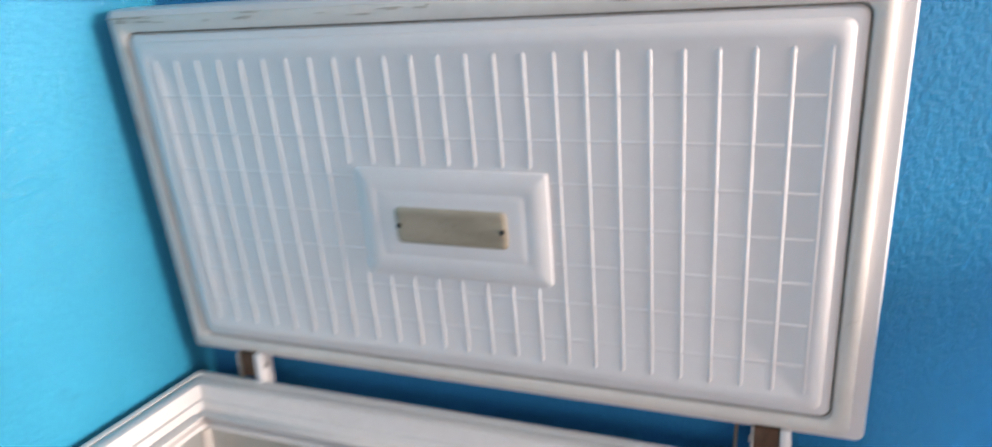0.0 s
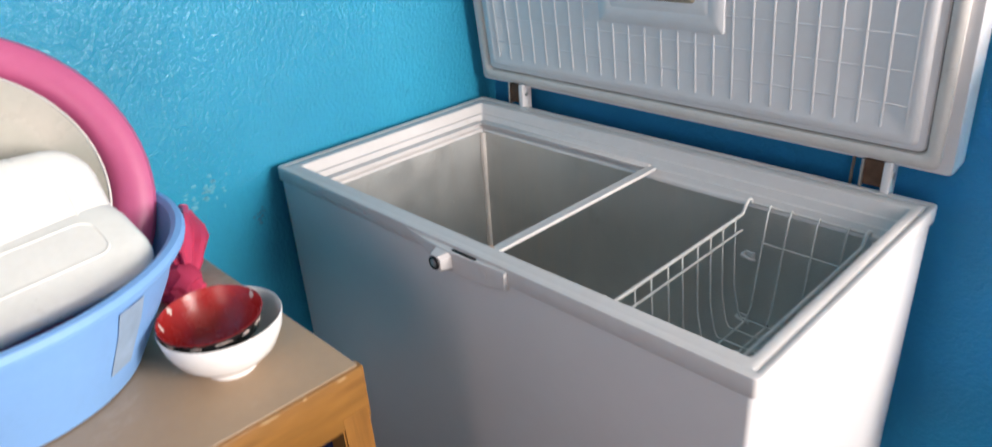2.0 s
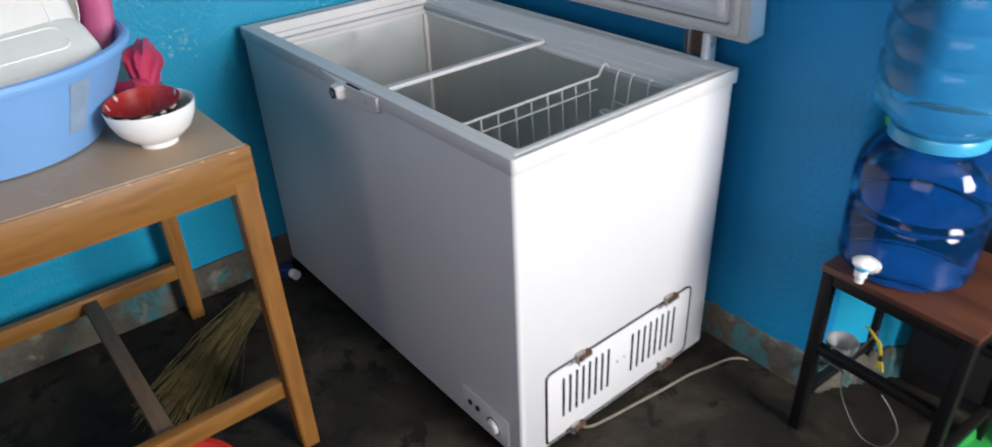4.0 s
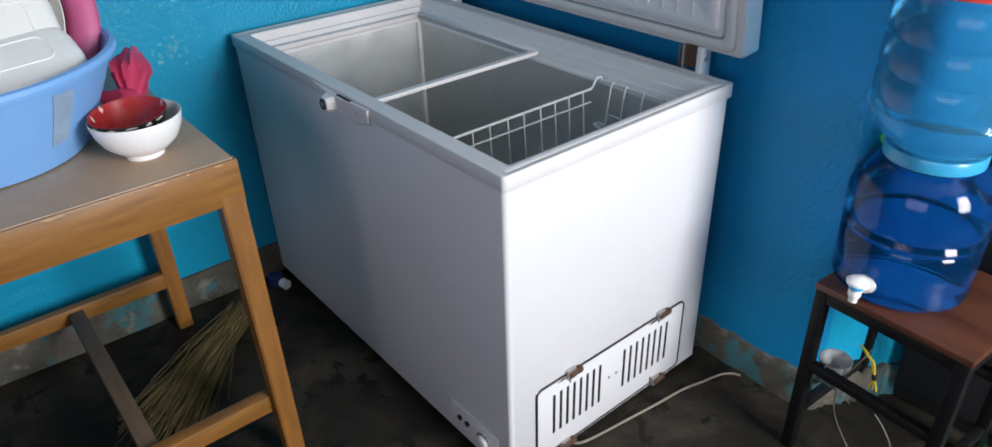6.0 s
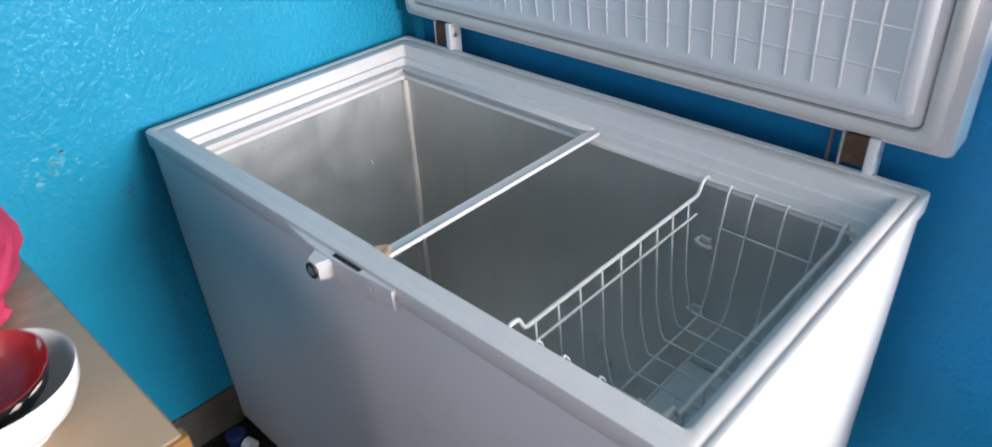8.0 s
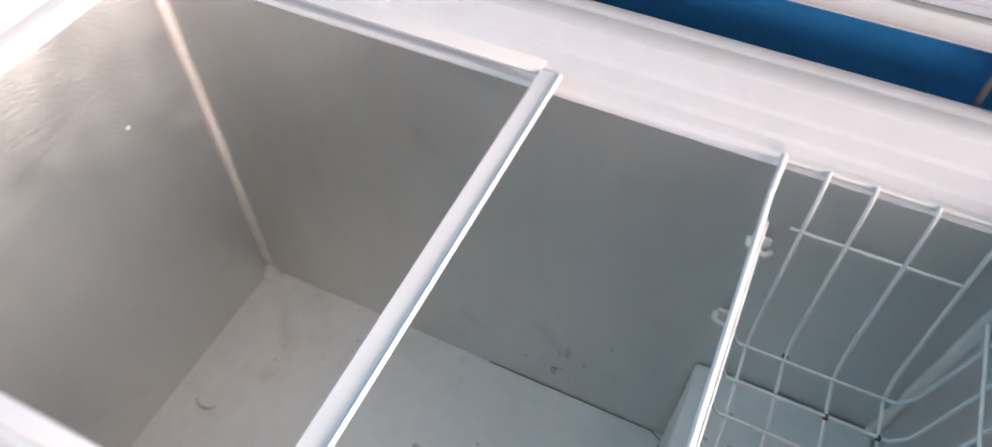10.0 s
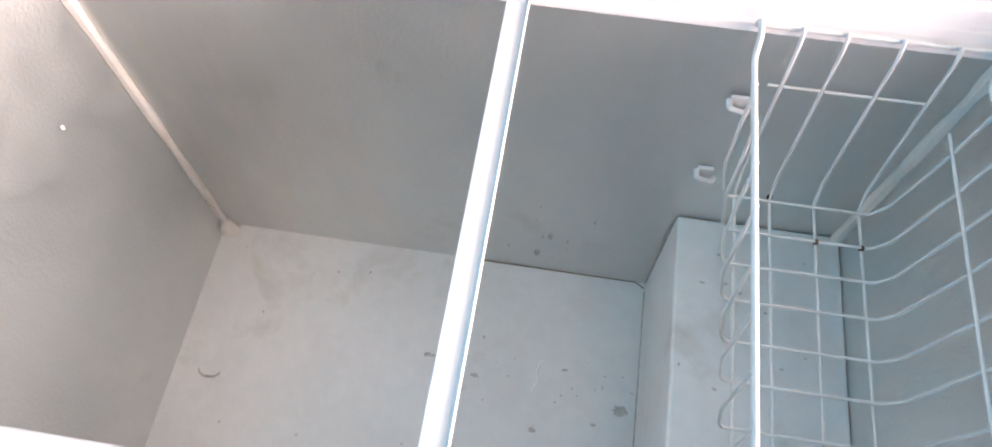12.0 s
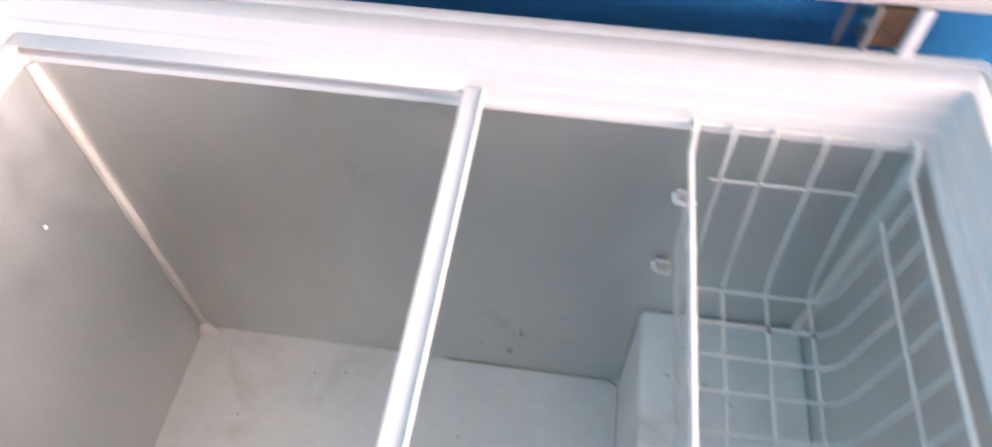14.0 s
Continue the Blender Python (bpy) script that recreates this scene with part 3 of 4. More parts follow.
RIBS = [0.098 + 0.04485 * k for k in range(25)]
for x in RIBS:
    if PX0 - 0.01 < x < PX1 + 0.012:
        part("rib", rib(x, LZ0 + 0.082, PZ0 - 0.004), LIDPLASTIC, lid)
        part("rib", rib(x, PZ1 + 0.004, LZ1 - 0.085), LIDPLASTIC, lid)
    elif x < LONG - 0.06:
        part("rib", rib(x, LZ0 + 0.082, LZ1 - 0.085), LIDPLASTIC, lid)


def cross_rib(z, x0, x1):
    y = LY - 0.0145
    ring = lambda x: [(x, y + 0.0004, z - 0.003), (x, y - 0.0009, z - 0.001), (x, y - 0.0009, z + 0.001), (x, y + 0.0004, z + 0.003)]
    return tipped(loops([ring(x0), ring(x1)], True, True, True))


for z in [1.037 + 0.067 * k for k in range(7)]:
    if PZ0 - 0.01 < z < PZ1 + 0.01:
        part("cross_rib", cross_rib(z, 0.09, PX0 - 0.006), LIDPLASTIC, lid)
        part("cross_rib", cross_rib(z, PX1 + 0.004, 1.178), LIDPLASTIC, lid)
    else:
        part("cross_rib", cross_rib(z, 0.09, 1.178), LIDPLASTIC, lid)

lamp_panel = part("lamp_panel", upright(loops([frame_ring(PX0 + d, PX1 - d, PZ0 + d, PZ1 - d, z, 0.006) for d, z in
                                               ((0, 0.012), (0.001, 0.0185), (0.003, 0.0200), (0.034, 0.0200), (0.036, 0.0194), (0.039, 0.0194), (0.041, 0.0200), (0.052, 0.0200))], True, False, True), LY),
                  LIDPLASTIC, lid, "raised white panel round the lamp")
lens = part("lamp_lens", upright(loops([frame_ring(0.531 + d, 0.729 - d, 1.192 + d, 1.257 - d, z, 0.01) for d, z in ((0, 0.0198), (0.002, 0.0225), (0.006, 0.0240), (0.012, 0.0240))], True, False, True), LY),
            AMBER, lid, "yellowed translucent lamp cover")
for x in (0.539, 0.721):
    part("screw", upright(lathe([(0.0045, 0.0235), (0.0045, 0.0260), (0.001, 0.0265)], 12, True, True, (x, 1.2245, 0)), LY), BLACK, lens)


LIDGRIME = pbr("gasket_grime", (0.47, 0.43, 0.38), 0.6, var=0.2, vscale=60)
rnd = random.Random(21)
for k in range(26):
    x = rnd.uniform(0.05, 1.2) if k % 3 else rnd.uniform(0.03, 0.12)
    part("grime", tipped(smear((x, LY - 0.0125, LZ1 - 0.012 - rnd.uniform(0, 0.012)), (0, -1, 0), rnd.uniform(0.004, 0.022), rnd.uniform(0.0008, 0.002), 400 + k)), LIDGRIME, lid)
for k in range(8):
    part("grime", tipped(smear((0.03 + rnd.uniform(-0.008, 0.008), LY - 0.0125, rnd.uniform(1.3, 1.57)), (0, -1, 0), rnd.uniform(0.0008, 0.002), rnd.uniform(0.004, 0.02), 500 + k)), LIDGRIME, lid)


def hinge(x):
    arm = part("hinge", box(x - 0.026, x + 0.012, 0.694, 0.722, 0.858, 0.912, 0.003), RUST, freezer, "rusty lid hinge with a white side plate")
    part("hinge_plate", box(x + 0.012, x + 0.028, 0.688, 0.726, 0.70, 0.915, 0.003), ENAMEL, arm, "white hinge plate")
    part("hinge_plate", box(x - 0.031, x - 0.026, 0.69, 0.726, 0.852, 0.912, 0.0015), STEEL, arm)
    part("pin", tube([(x - 0.034, 0.704, 0.885), (x + 0.03, 0.704, 0.885)], 0.006, 12), STEEL, arm)
    part("spring", tube([(x - 0.02 + 0.03 * k / 60, 0.712 + 0.009 * math.cos(k * 0.9), 0.877 + 0.009 * math.sin(k * 0.9)) for k in range(61)], 0.002, 6), RUST, arm)


hinge(0.145)
hinge(1.135)
part("lamp_cable", tube(smooth_line([(1.082, 0.71, 0.80), (1.081, 0.712, 0.86), (1.083, 0.712, 0.93)]), 0.0035, 8), GREYCORD, freezer, "grey cable to the lid lamp")


# ---- handle and lock on the front ----
def handle_plate():
    xs = [0.505 + 0.28 * k / 24 for k in range(25)]
    rings = []
    for x in xs:
        u = (x - 0.505) / 0.28
        low = 0.8385 - 0.040 * math.sin(math.pi * 0.5 * min(1, u / 0.62)) + 0.010 * max(0, (u - 0.72) / 0.28) ** 2
        out = 0.004 + 0.014 * math.sin(math.pi * 0.5 * min(1, u / 0.5)) - 0.008 * max(0, (u - 0.5) / 0.5)
        rings.append([(x, 0.004, 0.8455), (x, -out * 0.9, 0.8455), (x, -out, 0.8435), (x, -out + 0.001, low + 0.003), (x, -out + 0.004, low), (x, 0.004, low)])
    return loops(rings, True, True, True)


latch = part("handle", handle_plate(), PLASTIC, freezer, "boat-shaped white plastic handle with a key lock")


def lock_housing():
    # a short faceted snout that stands out from the plate
    def ring(y, w, h, c):
        x, z = 0.630, 0.824
        return [(x - w + c, y, z - h), (x + w - c, y, z - h), (x + w, y, z - h + c), (x + w, y, z + h - c), (x + w - c, y, z + h), (x - w + c, y, z + h), (x - w, y, z + h - c), (x - w, y, z - h + c)]
    bm = loops([ring(-0.004, 0.027, 0.020, 0.004), ring(-0.016, 0.025, 0.019, 0.006), ring(-0.035, 0.0175, 0.0165, 0.007), ring(-0.038, 0.0155, 0.0150, 0.007)], True, True, True)
    return bm


part("lock_housing", lock_housing(), PLASTIC, latch, "white faceted lock housing")
part("end_ridge", box(0.7825, 0.786, -0.0125, 0.0, 0.812, 0.8445, 0.001), PLASTIC, latch)


def facing(bm, place):
    """Turns a lathed thing so that its axis points to the front."""
    for v in bm.verts:
        v.co = Vector((place[0] + v.co.x, place[1] - v.co.z, place[2] + v.co.y))
    return bm


part("lock_cylinder", facing(lathe([(0.0135, 0.0), (0.0135, 0.003), (0.0105, 0.0035), (0.0095, 0.002), (0.001, 0.002)], 24, True, True), (0.629, -0.038, 0.824)), BLACK, latch, "black key lock")
part("lock_ring", facing(lathe([(0.0085, 0.003), (0.006, 0.0045), (0.001, 0.0045)], 20, True, True), (0.629, -0.038, 0.824)), STEEL, latch)
part("slot", box(0.648, 0.712, -0.0125, -0.0045, 0.8440, 0.8462, 0.0006), SLOT, latch, "black slot behind the handle")
part("key_cover", facing(lathe([(0.0085, 0.0), (0.0085, 0.001), (0.007, 0.0014), (0.001, 0.001)], 20, True, True), (0.735, -0.0150, 0.826)), PLASTIC, latch)

# ---- control plate on the front ----
plate = part("control_plate", box(1.02, 1.203, -0.004, 0.01, 0.048, 0.136, 0.003), PLASTIC, freezer, "white control plate with a dial")
for x in (1.055, 1.085):
    part("indicator_lamp", facing(lathe([(0.008, 0.0), (0.008, 0.004), (0.004, 0.0055), (0.001, 0.006)], 16, True, True), (x, -0.004, 0.1)), BLACK, plate)
dial = part("dial", facing(lathe([(0.026, 0.0), (0.026, 0.003), (0.021, 0.0035), (0.02, 0.012), (0.017, 0.014), (0.001, 0.014)], 28, True, True), (1.15, -0.004, 0.09)), PLASTIC, plate, "round white dial")
part("dial_ring", facing(loops([[(r * math.cos(a), r * math.sin(a), z) for a in [2 * math.pi * i / 28 for i in range(28)]] for r, z in ((0.0255, 0.0032), (0.0215, 0.0036))]), (1.15, -0.004, 0.09)), BLACK, dial)
part("pointer", box(1.148, 1.152, -0.0195, -0.017, 0.088, 0.105, 0.0006), GRIME, dial)

# ---- vent panel on the end ----
SX = LONG - 0.0005
vent = part("vent_panel", box(SX - 0.002, SX + 0.0022, 0.079, 0.607, 0.046, 0.268, 0.001), ENAMEL, freezer, "vented white service panel with rusty clips")


def outline():
    pts = [(0.078, 0.05), (0.078, 0.262), (0.09, 0.27), (0.594, 0.27), (0.607, 0.26), (0.607, 0.058), (0.598, 0.046), (0.085, 0.045), (0.078, 0.05)]
    return tube(bent([(SX + 0.001, y, z) for y, z in pts], 0.012), 0.0034, 6)


part("seal", outline(), BLACK, vent, "black rubber seal round the panel")
for y0, n, step in ((0.133, 8, 0.0222), (0.377, 8, 0.0235)):
    for k in range(n):
        y = y0 + step * k
        part("vent_slot", box(SX + 0.001, SX + 0.0032, y - 0.0042, y + 0.0042, 0.106, 0.230, 0.001), SLOT, vent)
for y, z in ((0.184, 0.272), (0.507, 0.276), (0.17, 0.046), (0.508, 0.052)):
    c = part("clip", box(SX, SX + 0.012, y - 0.014, y + 0.014, z - 0.016, z + 0.012, 0.003), STEEL, vent, "corroded metal clip")
    part("clip_tongue", box(SX + 0.002, SX + 0.018, y - 0.010, y + 0.030, z - 0.006, z + 0.008, 0.003), RUST, c)
for y, z, w, h in ((0.164, 0.262, 0.018, 0.003), (0.487, 0.262, 0.020, 0.004), (0.478, 0.270, 0.010, 0.002), (0.184, 0.248, 0.002, 0.012), (0.150, 0.052, 0.012, 0.002), (0.49, 0.060, 0.003, 0.010), (0.505, 0.258, 0.002, 0.014)):
    part("rust_stain", smear((SX + 0.0022, y, z), (1, 0, 0), w, h, int(y * 1000 + z * 100)), RUST, vent, "rust stain below the clip")
for y in (0.322, 0.349):
    part("screw", tube([(SX, y, 0.17), (SX + 0.0035, y, 0.17)], 0.004, 10), STEEL, vent)
for x, y in ((0.06, 0.06), (LONG - 0.06, 0.06), (0.06, DEEP - 0.06), (LONG - 0.06, DEEP - 0.06)):
    part("foot", lathe([(0.024, 0.0), (0.026, 0.006), (0.022, 0.022)], 16, True, True, (x, y, 0)), BLACK, freezer)
part("power_cord", tube(smooth_line([(1.252, 0.185, 0.04), (1.257, 0.225, 0.010), (1.268, 0.30, 0.005), (1.277, 0.368, 0.005), (1.291, 0.47, 0.005), (1.303, 0.573, 0.005), (1.320, 0.641, 0.005), (1.336, 0.703, 0.005), (1.356, 0.732, 0.005), (1.375, 0.742, 0.005)]), 0.0034, 8), pbr("beige_cord", (0.24, 0.21, 0.16), 0.55, var=0.15, vscale=30), freezer, "beige power cord lying on the floor")

# ---- wire basket ----
basket = thing("wire_basket", "white coated wire basket hung on the freezer's rim", "basket", (0, 0, 0))
BX0, BX1, BZ = 0.926, 1.172, 0.549
FY, KY, RAILZ = 0.070, 0.603, 0.783
# the two long side rails, hooked over the rim at both ends
for x in (BX0, BX1):
    part("rail", tube(bent([(x, FY, 0.796), (x, FY + 0.003, 0.808), (x, FY + 0.022, 0.808), (x, FY + 0.034, RAILZ), (x, KY - 0.036, RAILZ), (x, KY - 0.022, 0.808), (x, KY - 0.003, 0.808), (x, KY, 0.796)], 0.007), 0.0034, 8), WIRE, basket, "thick white side rail")
for y in (FY, KY):
    part("hook_rail", tube([(BX0, y, 0.797), (BX1, y, 0.797)], 0.0026, 8), WIRE, basket)
for x in (0.972, 1.018, 1.076, 1.134):
    part("long_wire", tube(bent([(x, FY, 0.797), (x, FY + 0.008, 0.807), (x, FY + 0.018, 0.793), (x, 0.122, 0.585), (x, 0.140, BZ), (x, 0.536, BZ), (x, 0.552, 0.578), (x, KY - 0.016, 0.790), (x, KY - 0.008, 0.807), (x, KY, 0.797)], 0.006), 0.0021, 8), WIRE, basket)
for y in (0.124, 0.175, 0.226, 0.281, 0.331, 0.385, 0.434, 0.482, 0.532):
    z = BZ + 0.0042
    part("cross_wire", tube(bent([(BX0 + 0.002, y, RAILZ + 0.002), (BX0 + 0.012, y, 0.63), (BX0 + 0.026, y, 0.57), (BX0 + 0.034, y, z), (BX1 - 0.028, y, z), (BX1 - 0.014, y, z + 0.022), (BX1 - 0.004, y, 0.69), (BX1 - 0.001, y, RAILZ + 0.002)], 0.005), 0.0021, 8), WIRE, basket)
for x, z, y0, y1 in ((BX0 + 0.0075, 0.752, 0.10, 0.556), (BX1 - 0.0065, 0.712, 0.10, 0.556)):
    part("side_wire", tube([(x, y0, z), (x, y1, z)], 0.0021, 8), WIRE, basket)
for y, z in ((0.589, 0.717), (0.098, 0.717)):
    part("end_wire", tube([(BX0 + 0.036, y, z), (BX1 - 0.032, y, z)], 0.0021, 8), WIRE, basket)
for x, y in ((1.076, 0.482), (1.134, 0.482), (1.018, 0.175), (1.018, 0.54)):
    part("rust_spot", lathe([(0.001, 0.005), (0.0034, 0.003), (0.004, 0), (0.0034, -0.003), (0.001, -0.005)], 8, True, True, (x, y, BZ + 0.002)), RUST, basket)

# ---- work table ----
TZ, TX0, TX1, TY0, TY1 = 0.838, 0.0, 0.799, -1.42, -0.320
table = thing("work_table", "orange varnished wooden table with a worn brown top", "table", (0.4, -0.87, 0))
tx0, tx1, ty0, ty1 = TX0 - 0.4, TX1 - 0.4, TY0 + 0.87, TY1 + 0.87
part("tabletop", box(tx0, tx1 - 0.006, ty0, ty1 - 0.006, TZ - 0.012, TZ, 0.002), LAMINATE, table, "worn grey-brown laminate top")
part("edging", box(tx1 - 0.022, tx1, ty0, ty1, TZ - 0.098, TZ - 0.002, 0.003), TABLEWOOD, table, "deep wooden apron with chipped edges")
part("edging", box(tx0, tx1 - 0.022, ty1 - 0.022, ty1 - 0.0015, TZ - 0.098, TZ - 0.0125, 0.003), TABLEWOODX, table)
part("edging", box(tx0, tx1 - 0.022, ty0 + 0.0015, ty0 + 0.022, TZ - 0.098, TZ - 0.0125, 0.003), TABLEWOODX, table)
part("edging", box(tx0, tx0 + 0.022, ty0 + 0.022, ty1 - 0.022, TZ - 0.098, TZ - 0.0125, 0.003), TABLEWOOD, table)


def table_leg(x, y, lean):
    h = TZ - 0.098
    a = 0.025
    ring = lambda z, k, dx, dy: [(x + dx + sx * a * k, y + dy + sy * a * k, z) for sx, sy in ((1, 1), (-1, 1), (-1, -1), (1, -1))]
    bm = loops([ring(0, 0.86, lean[0], lean[1]), ring(h + 0.085, 1, 0, 0)], True, True, True)
    bmesh.ops.bevel(bm, geom=bm.edges[:], offset=0.003, segments=2, affect="EDGES")
    return bm


for x, y, dx, dy in ((tx1 - 0.027, ty1 - 0.027, 0.03, 0.0), (tx1 - 0.027, ty0 + 0.027, 0.03, 0.0), (tx0 + 0.075, ty1 - 0.052, -0.01, 0.0), (tx0 + 0.075, ty0 + 0.048, -0.01, 0.0)):
    part("leg", table_leg(x, y, (dx, dy)), TABLELEG, table)
part("side_rail", box(tx1 - 0.042, tx1 - 0.008, ty0 + 0.05, ty1 - 0.048, 0.165, 0.215, 0.003), TABLEWOOD, table)
part("side_rail", box(tx0 + 0.055, tx0 + 0.085, ty0 + 0.06, ty1 - 0.072, 0.165, 0.215, 0.003), TABLEWOOD, table)
part("stretcher", box(tx0 + 0.085, tx1 - 0.05, 0.205, 0.245, 0.17, 0.205, 0.003), DARKWOOD, table, "dark old wooden cross bar")

CHIPWOOD = pbr("bare_chipped_wood", (0.44, 0.28, 0.14), 0.7, var=0.15, vscale=40)
for y, w, z in ((-0.36, 0.010, 0.832), (-0.42, 0.004, 0.834), (-0.475, 0.016, 0.833), (-0.56, 0.006, 0.834), (-0.66, 0.022, 0.832), (-0.80, 0.009, 0.833)):
    part("chip", smear((tx1 - 0.0012, y + 0.87, z), (1, 0, 0), w * 0.9, 0.0022, int(-y * 1000)), CHIPWOOD, table)

# ---- on the table ----
basin = thing("washing_basin", "large pale blue plastic basin full of dishes, on the table", "basin", (0.422, -0.711, TZ))
part("bowl", lathe([(0.001, 0.004), (0.18, 0.004), (0.195, 0.008), (0.225, 0.06), (0.262, 0.13), (0.283, 0.185), (0.287, 0.194), (0.293, 0.186),
                    (0.270, 0.128), (0.232, 0.056), (0.203, 0.004), (0.19, 0.0), (0.001, 0.0)], 72, False, False), BLUEPL, basin)
part("rim", lathe([(0.2855, 0.190), (0.288, 0.197), (0.296, 0.2015), (0.304, 0.199), (0.307, 0.191), (0.305, 0.184), (0.300, 0.184), (0.2985, 0.189), (0.293, 0.1865)], 72, False, False), BLUEPL, basin, "rolled pale blue rim")
part("tape", loops([[((r + 0.0012) * math.cos(radians(27 + 1.2 * k)), (r + 0.0012) * math.sin(radians(27 + 1.2 * k)), z) for k in range(9)] for r, z in ((0.2335, 0.058), (0.2545, 0.0985), (0.272, 0.132), (0.286, 0.166))], False),
     pbr("grey_tape", (0.27, 0.38, 0.52), 0.75, var=0.14, vscale=30), basin, "faded greyish streak down the side")


def leaning(name, label, category, bm, material, place, turns):
    ob = tagged(part(name, bm, material, None, label), label, category)
    ob.matrix_basis = pose(*place, *turns)
    return ob


pink = [(0.001, 0.003), (0.150, 0.003), (0.160, 0.010), (0.176, 0.066), (0.186, 0.090), (0.198, 0.103), (0.214, 0.110), (0.230, 0.1105), (0.242, 0.105), (0.2475, 0.095), (0.2465, 0.088), (0.243, 0.090), (0.238, 0.099), (0.226, 0.1045), (0.213, 0.103), (0.201, 0.096), (0.190, 0.082), (0.168, 0.006), (0.155, -0.002), (0.001, -0.002)]
pinkb = leaning("pink_basin", "round pink plastic basin leaning upright among the dishes", "basin", lathe([(1.036 * r, 1.036 * z) for r, z in pink], 64, False, False), PINKPL, (0.272, -0.650, 1.052), (64.5, 0, 81.5))
part("foot_ring", lathe([(0.150, -0.002), (0.152, -0.010), (0.158, -0.011), (0.162, -0.002)], 48, False, False), PINKPL, pinkb)
dish = [(0.001, 0.002), (0.13, 0.002), (0.15, 0.008), (0.185, 0.03), (0.192, 0.034), (0.194, 0.031), (0.188, 0.026), (0.152, 0.003), (0.13, -0.002), (0.001, -0.002)]
platter = leaning("enamel_dish", "large cream enamel dish leaning in the basin", "dish", lathe(dish, 64, False, False), CREAM, (0.352, -0.666, 1.088), (64.5, 0, 81.5))
part("edge", lathe([(0.1905, 0.0335), (0.1925, 0.0362), (0.1950, 0.0345), (0.1950, 0.0315), (0.193, 0.0305)], 64, False, False), GASKET, platter, "worn enamel edge")


def tray(w, h, r, deep):
    line = [(0.0, -deep), (0.0015, -deep * 0.55), (0.006, -deep * 0.2), (0.014, -0.001), (0.026, 0.001), (0.05, 0.002), (0.066, 0.002)]
    top = [frame_ring(-w / 2 + d, w / 2 - d, -h / 2 + d, h / 2 - d, z, max(r - d, 0.006)) for d, z in line]
    return loops(top, True, False, True)


def solid(ob, thick):
    m = ob.modifiers.new("thickness", "SOLIDIFY")
    m.thickness, m.offset = thick, 0
    return ob


def laid(place, along, normal):
    n = Vector(normal).normalized()
    u = Vector(along)
    u = (u - n * u.dot(n)).normalized()
    v = n.cross(u)
    return Matrix(((u.x, v.x, n.x, place[0]), (u.y, v.y, n.y, place[1]), (u.z, v.z, n.z, place[2]), (0, 0, 0, 1)))


def serving_tray(label, w, h, place, along, normal):
    ob = solid(tagged(part("serving_tray", tray(w, h, 0.055, 0.022), WHITEPL, None, label, 50), label, "tray"), 0.005)
    ob.matrix_basis = laid(place, along, normal)
    ring = [frame_ring(-w / 2 + d, w / 2 - d, -h / 2 + d, h / 2 - d, z, 0.02) for d, z in ((0.046, 0.003), (0.0475, 0.0062), (0.049, 0.0062), (0.0505, 0.003))]
    part("foot_ring", loops(ring), WHITEPL, ob)
    return ob


serving_tray("white melamine tray lying tilted in the basin", 0.30, 0.18, (0.478, -0.652, 1.099), (-0.1, 0.98, -0.12), (0.75, 0.05, 0.66))
serving_tray("white melamine tray resting against the basin's edge", 0.30, 0.165, (0.548, -0.642, 1.051), (-0.06, 1, 0.10), (0.42, 0.0, 0.9))

soup = thing("soup_bowl", "white porcelain bowl on the table's corner", "bowl", (0.650, -0.452, TZ))
part("bowl", lathe([(0.0010, 0.0060), (0.0316, 0.0060), (0.0335, 0.0000), (0.0372, 0.0000), (0.0381, 0.0100), (0.0539, 0.0180), (0.0725, 0.0360), (0.0837, 0.0600), (0.0879, 0.0830), (0.0870, 0.0850), (0.0851, 0.0830), (0.0809, 0.0610), (0.0688, 0.0380), (0.0502, 0.0220), (0.0010, 0.0160)], 56, False, False), PORCELAIN, soup)
red = thing("lacquer_bowl", "chipped red lacquer bowl set tilted in the white bowl", "bowl", (0.636, -0.459, TZ + 0.032))
red.rotation_euler, red.scale = (radians(2), radians(3), 0), (0.93, 0.93, 0.95)
part("outside", lathe([(0.001, 0.0), (0.03, 0.0), (0.05, 0.012), (0.070, 0.034), (0.0795, 0.060), (0.080, 0.062)], 48, False, False), BLACKBOWL, red, "chipped black outside")
part("inside", lathe([(0.080, 0.062), (0.0785, 0.0625), (0.077, 0.060), (0.067, 0.036), (0.048, 0.015), (0.028, 0.005), (0.001, 0.004)], 48, False, False), REDBOWL, red, "glossy red inside with chipped rim")


CHIPWHITE = pbr("bare_chipped_lacquer", (0.66, 0.54, 0.49), 0.6, var=0.15, vscale=40)
for a, r, z, w, h, n in ((12, 0.0765, 0.056, 0.010, 0.006, -1), (55, 0.0775, 0.058, 0.012, 0.004, -1), (96, 0.0755, 0.0555, 0.007, 0.006, -1), (-120, 0.0745, 0.051, 0.004, 0.009, -1), (-150, 0.076, 0.056, 0.005, 0.007, -1),
                         (-40, 0.0792, 0.056, 0.009, 0.003, 1), (-12, 0.0795, 0.057, 0.012, 0.0025, 1), (14, 0.0792, 0.056, 0.007, 0.004, 1), (34, 0.0795, 0.057, 0.010, 0.003, 1), (-70, 0.0795, 0.057, 0.008, 0.003, 1)):
    c, q = math.cos(radians(a)), math.sin(radians(a))
    part("chip", smear((r * c, r * q, z), (0.94 * n * c, 0.94 * n * q, -0.34 * n), w if abs(n * c) < 2 else h, h, a + 200), CHIPWHITE, red)


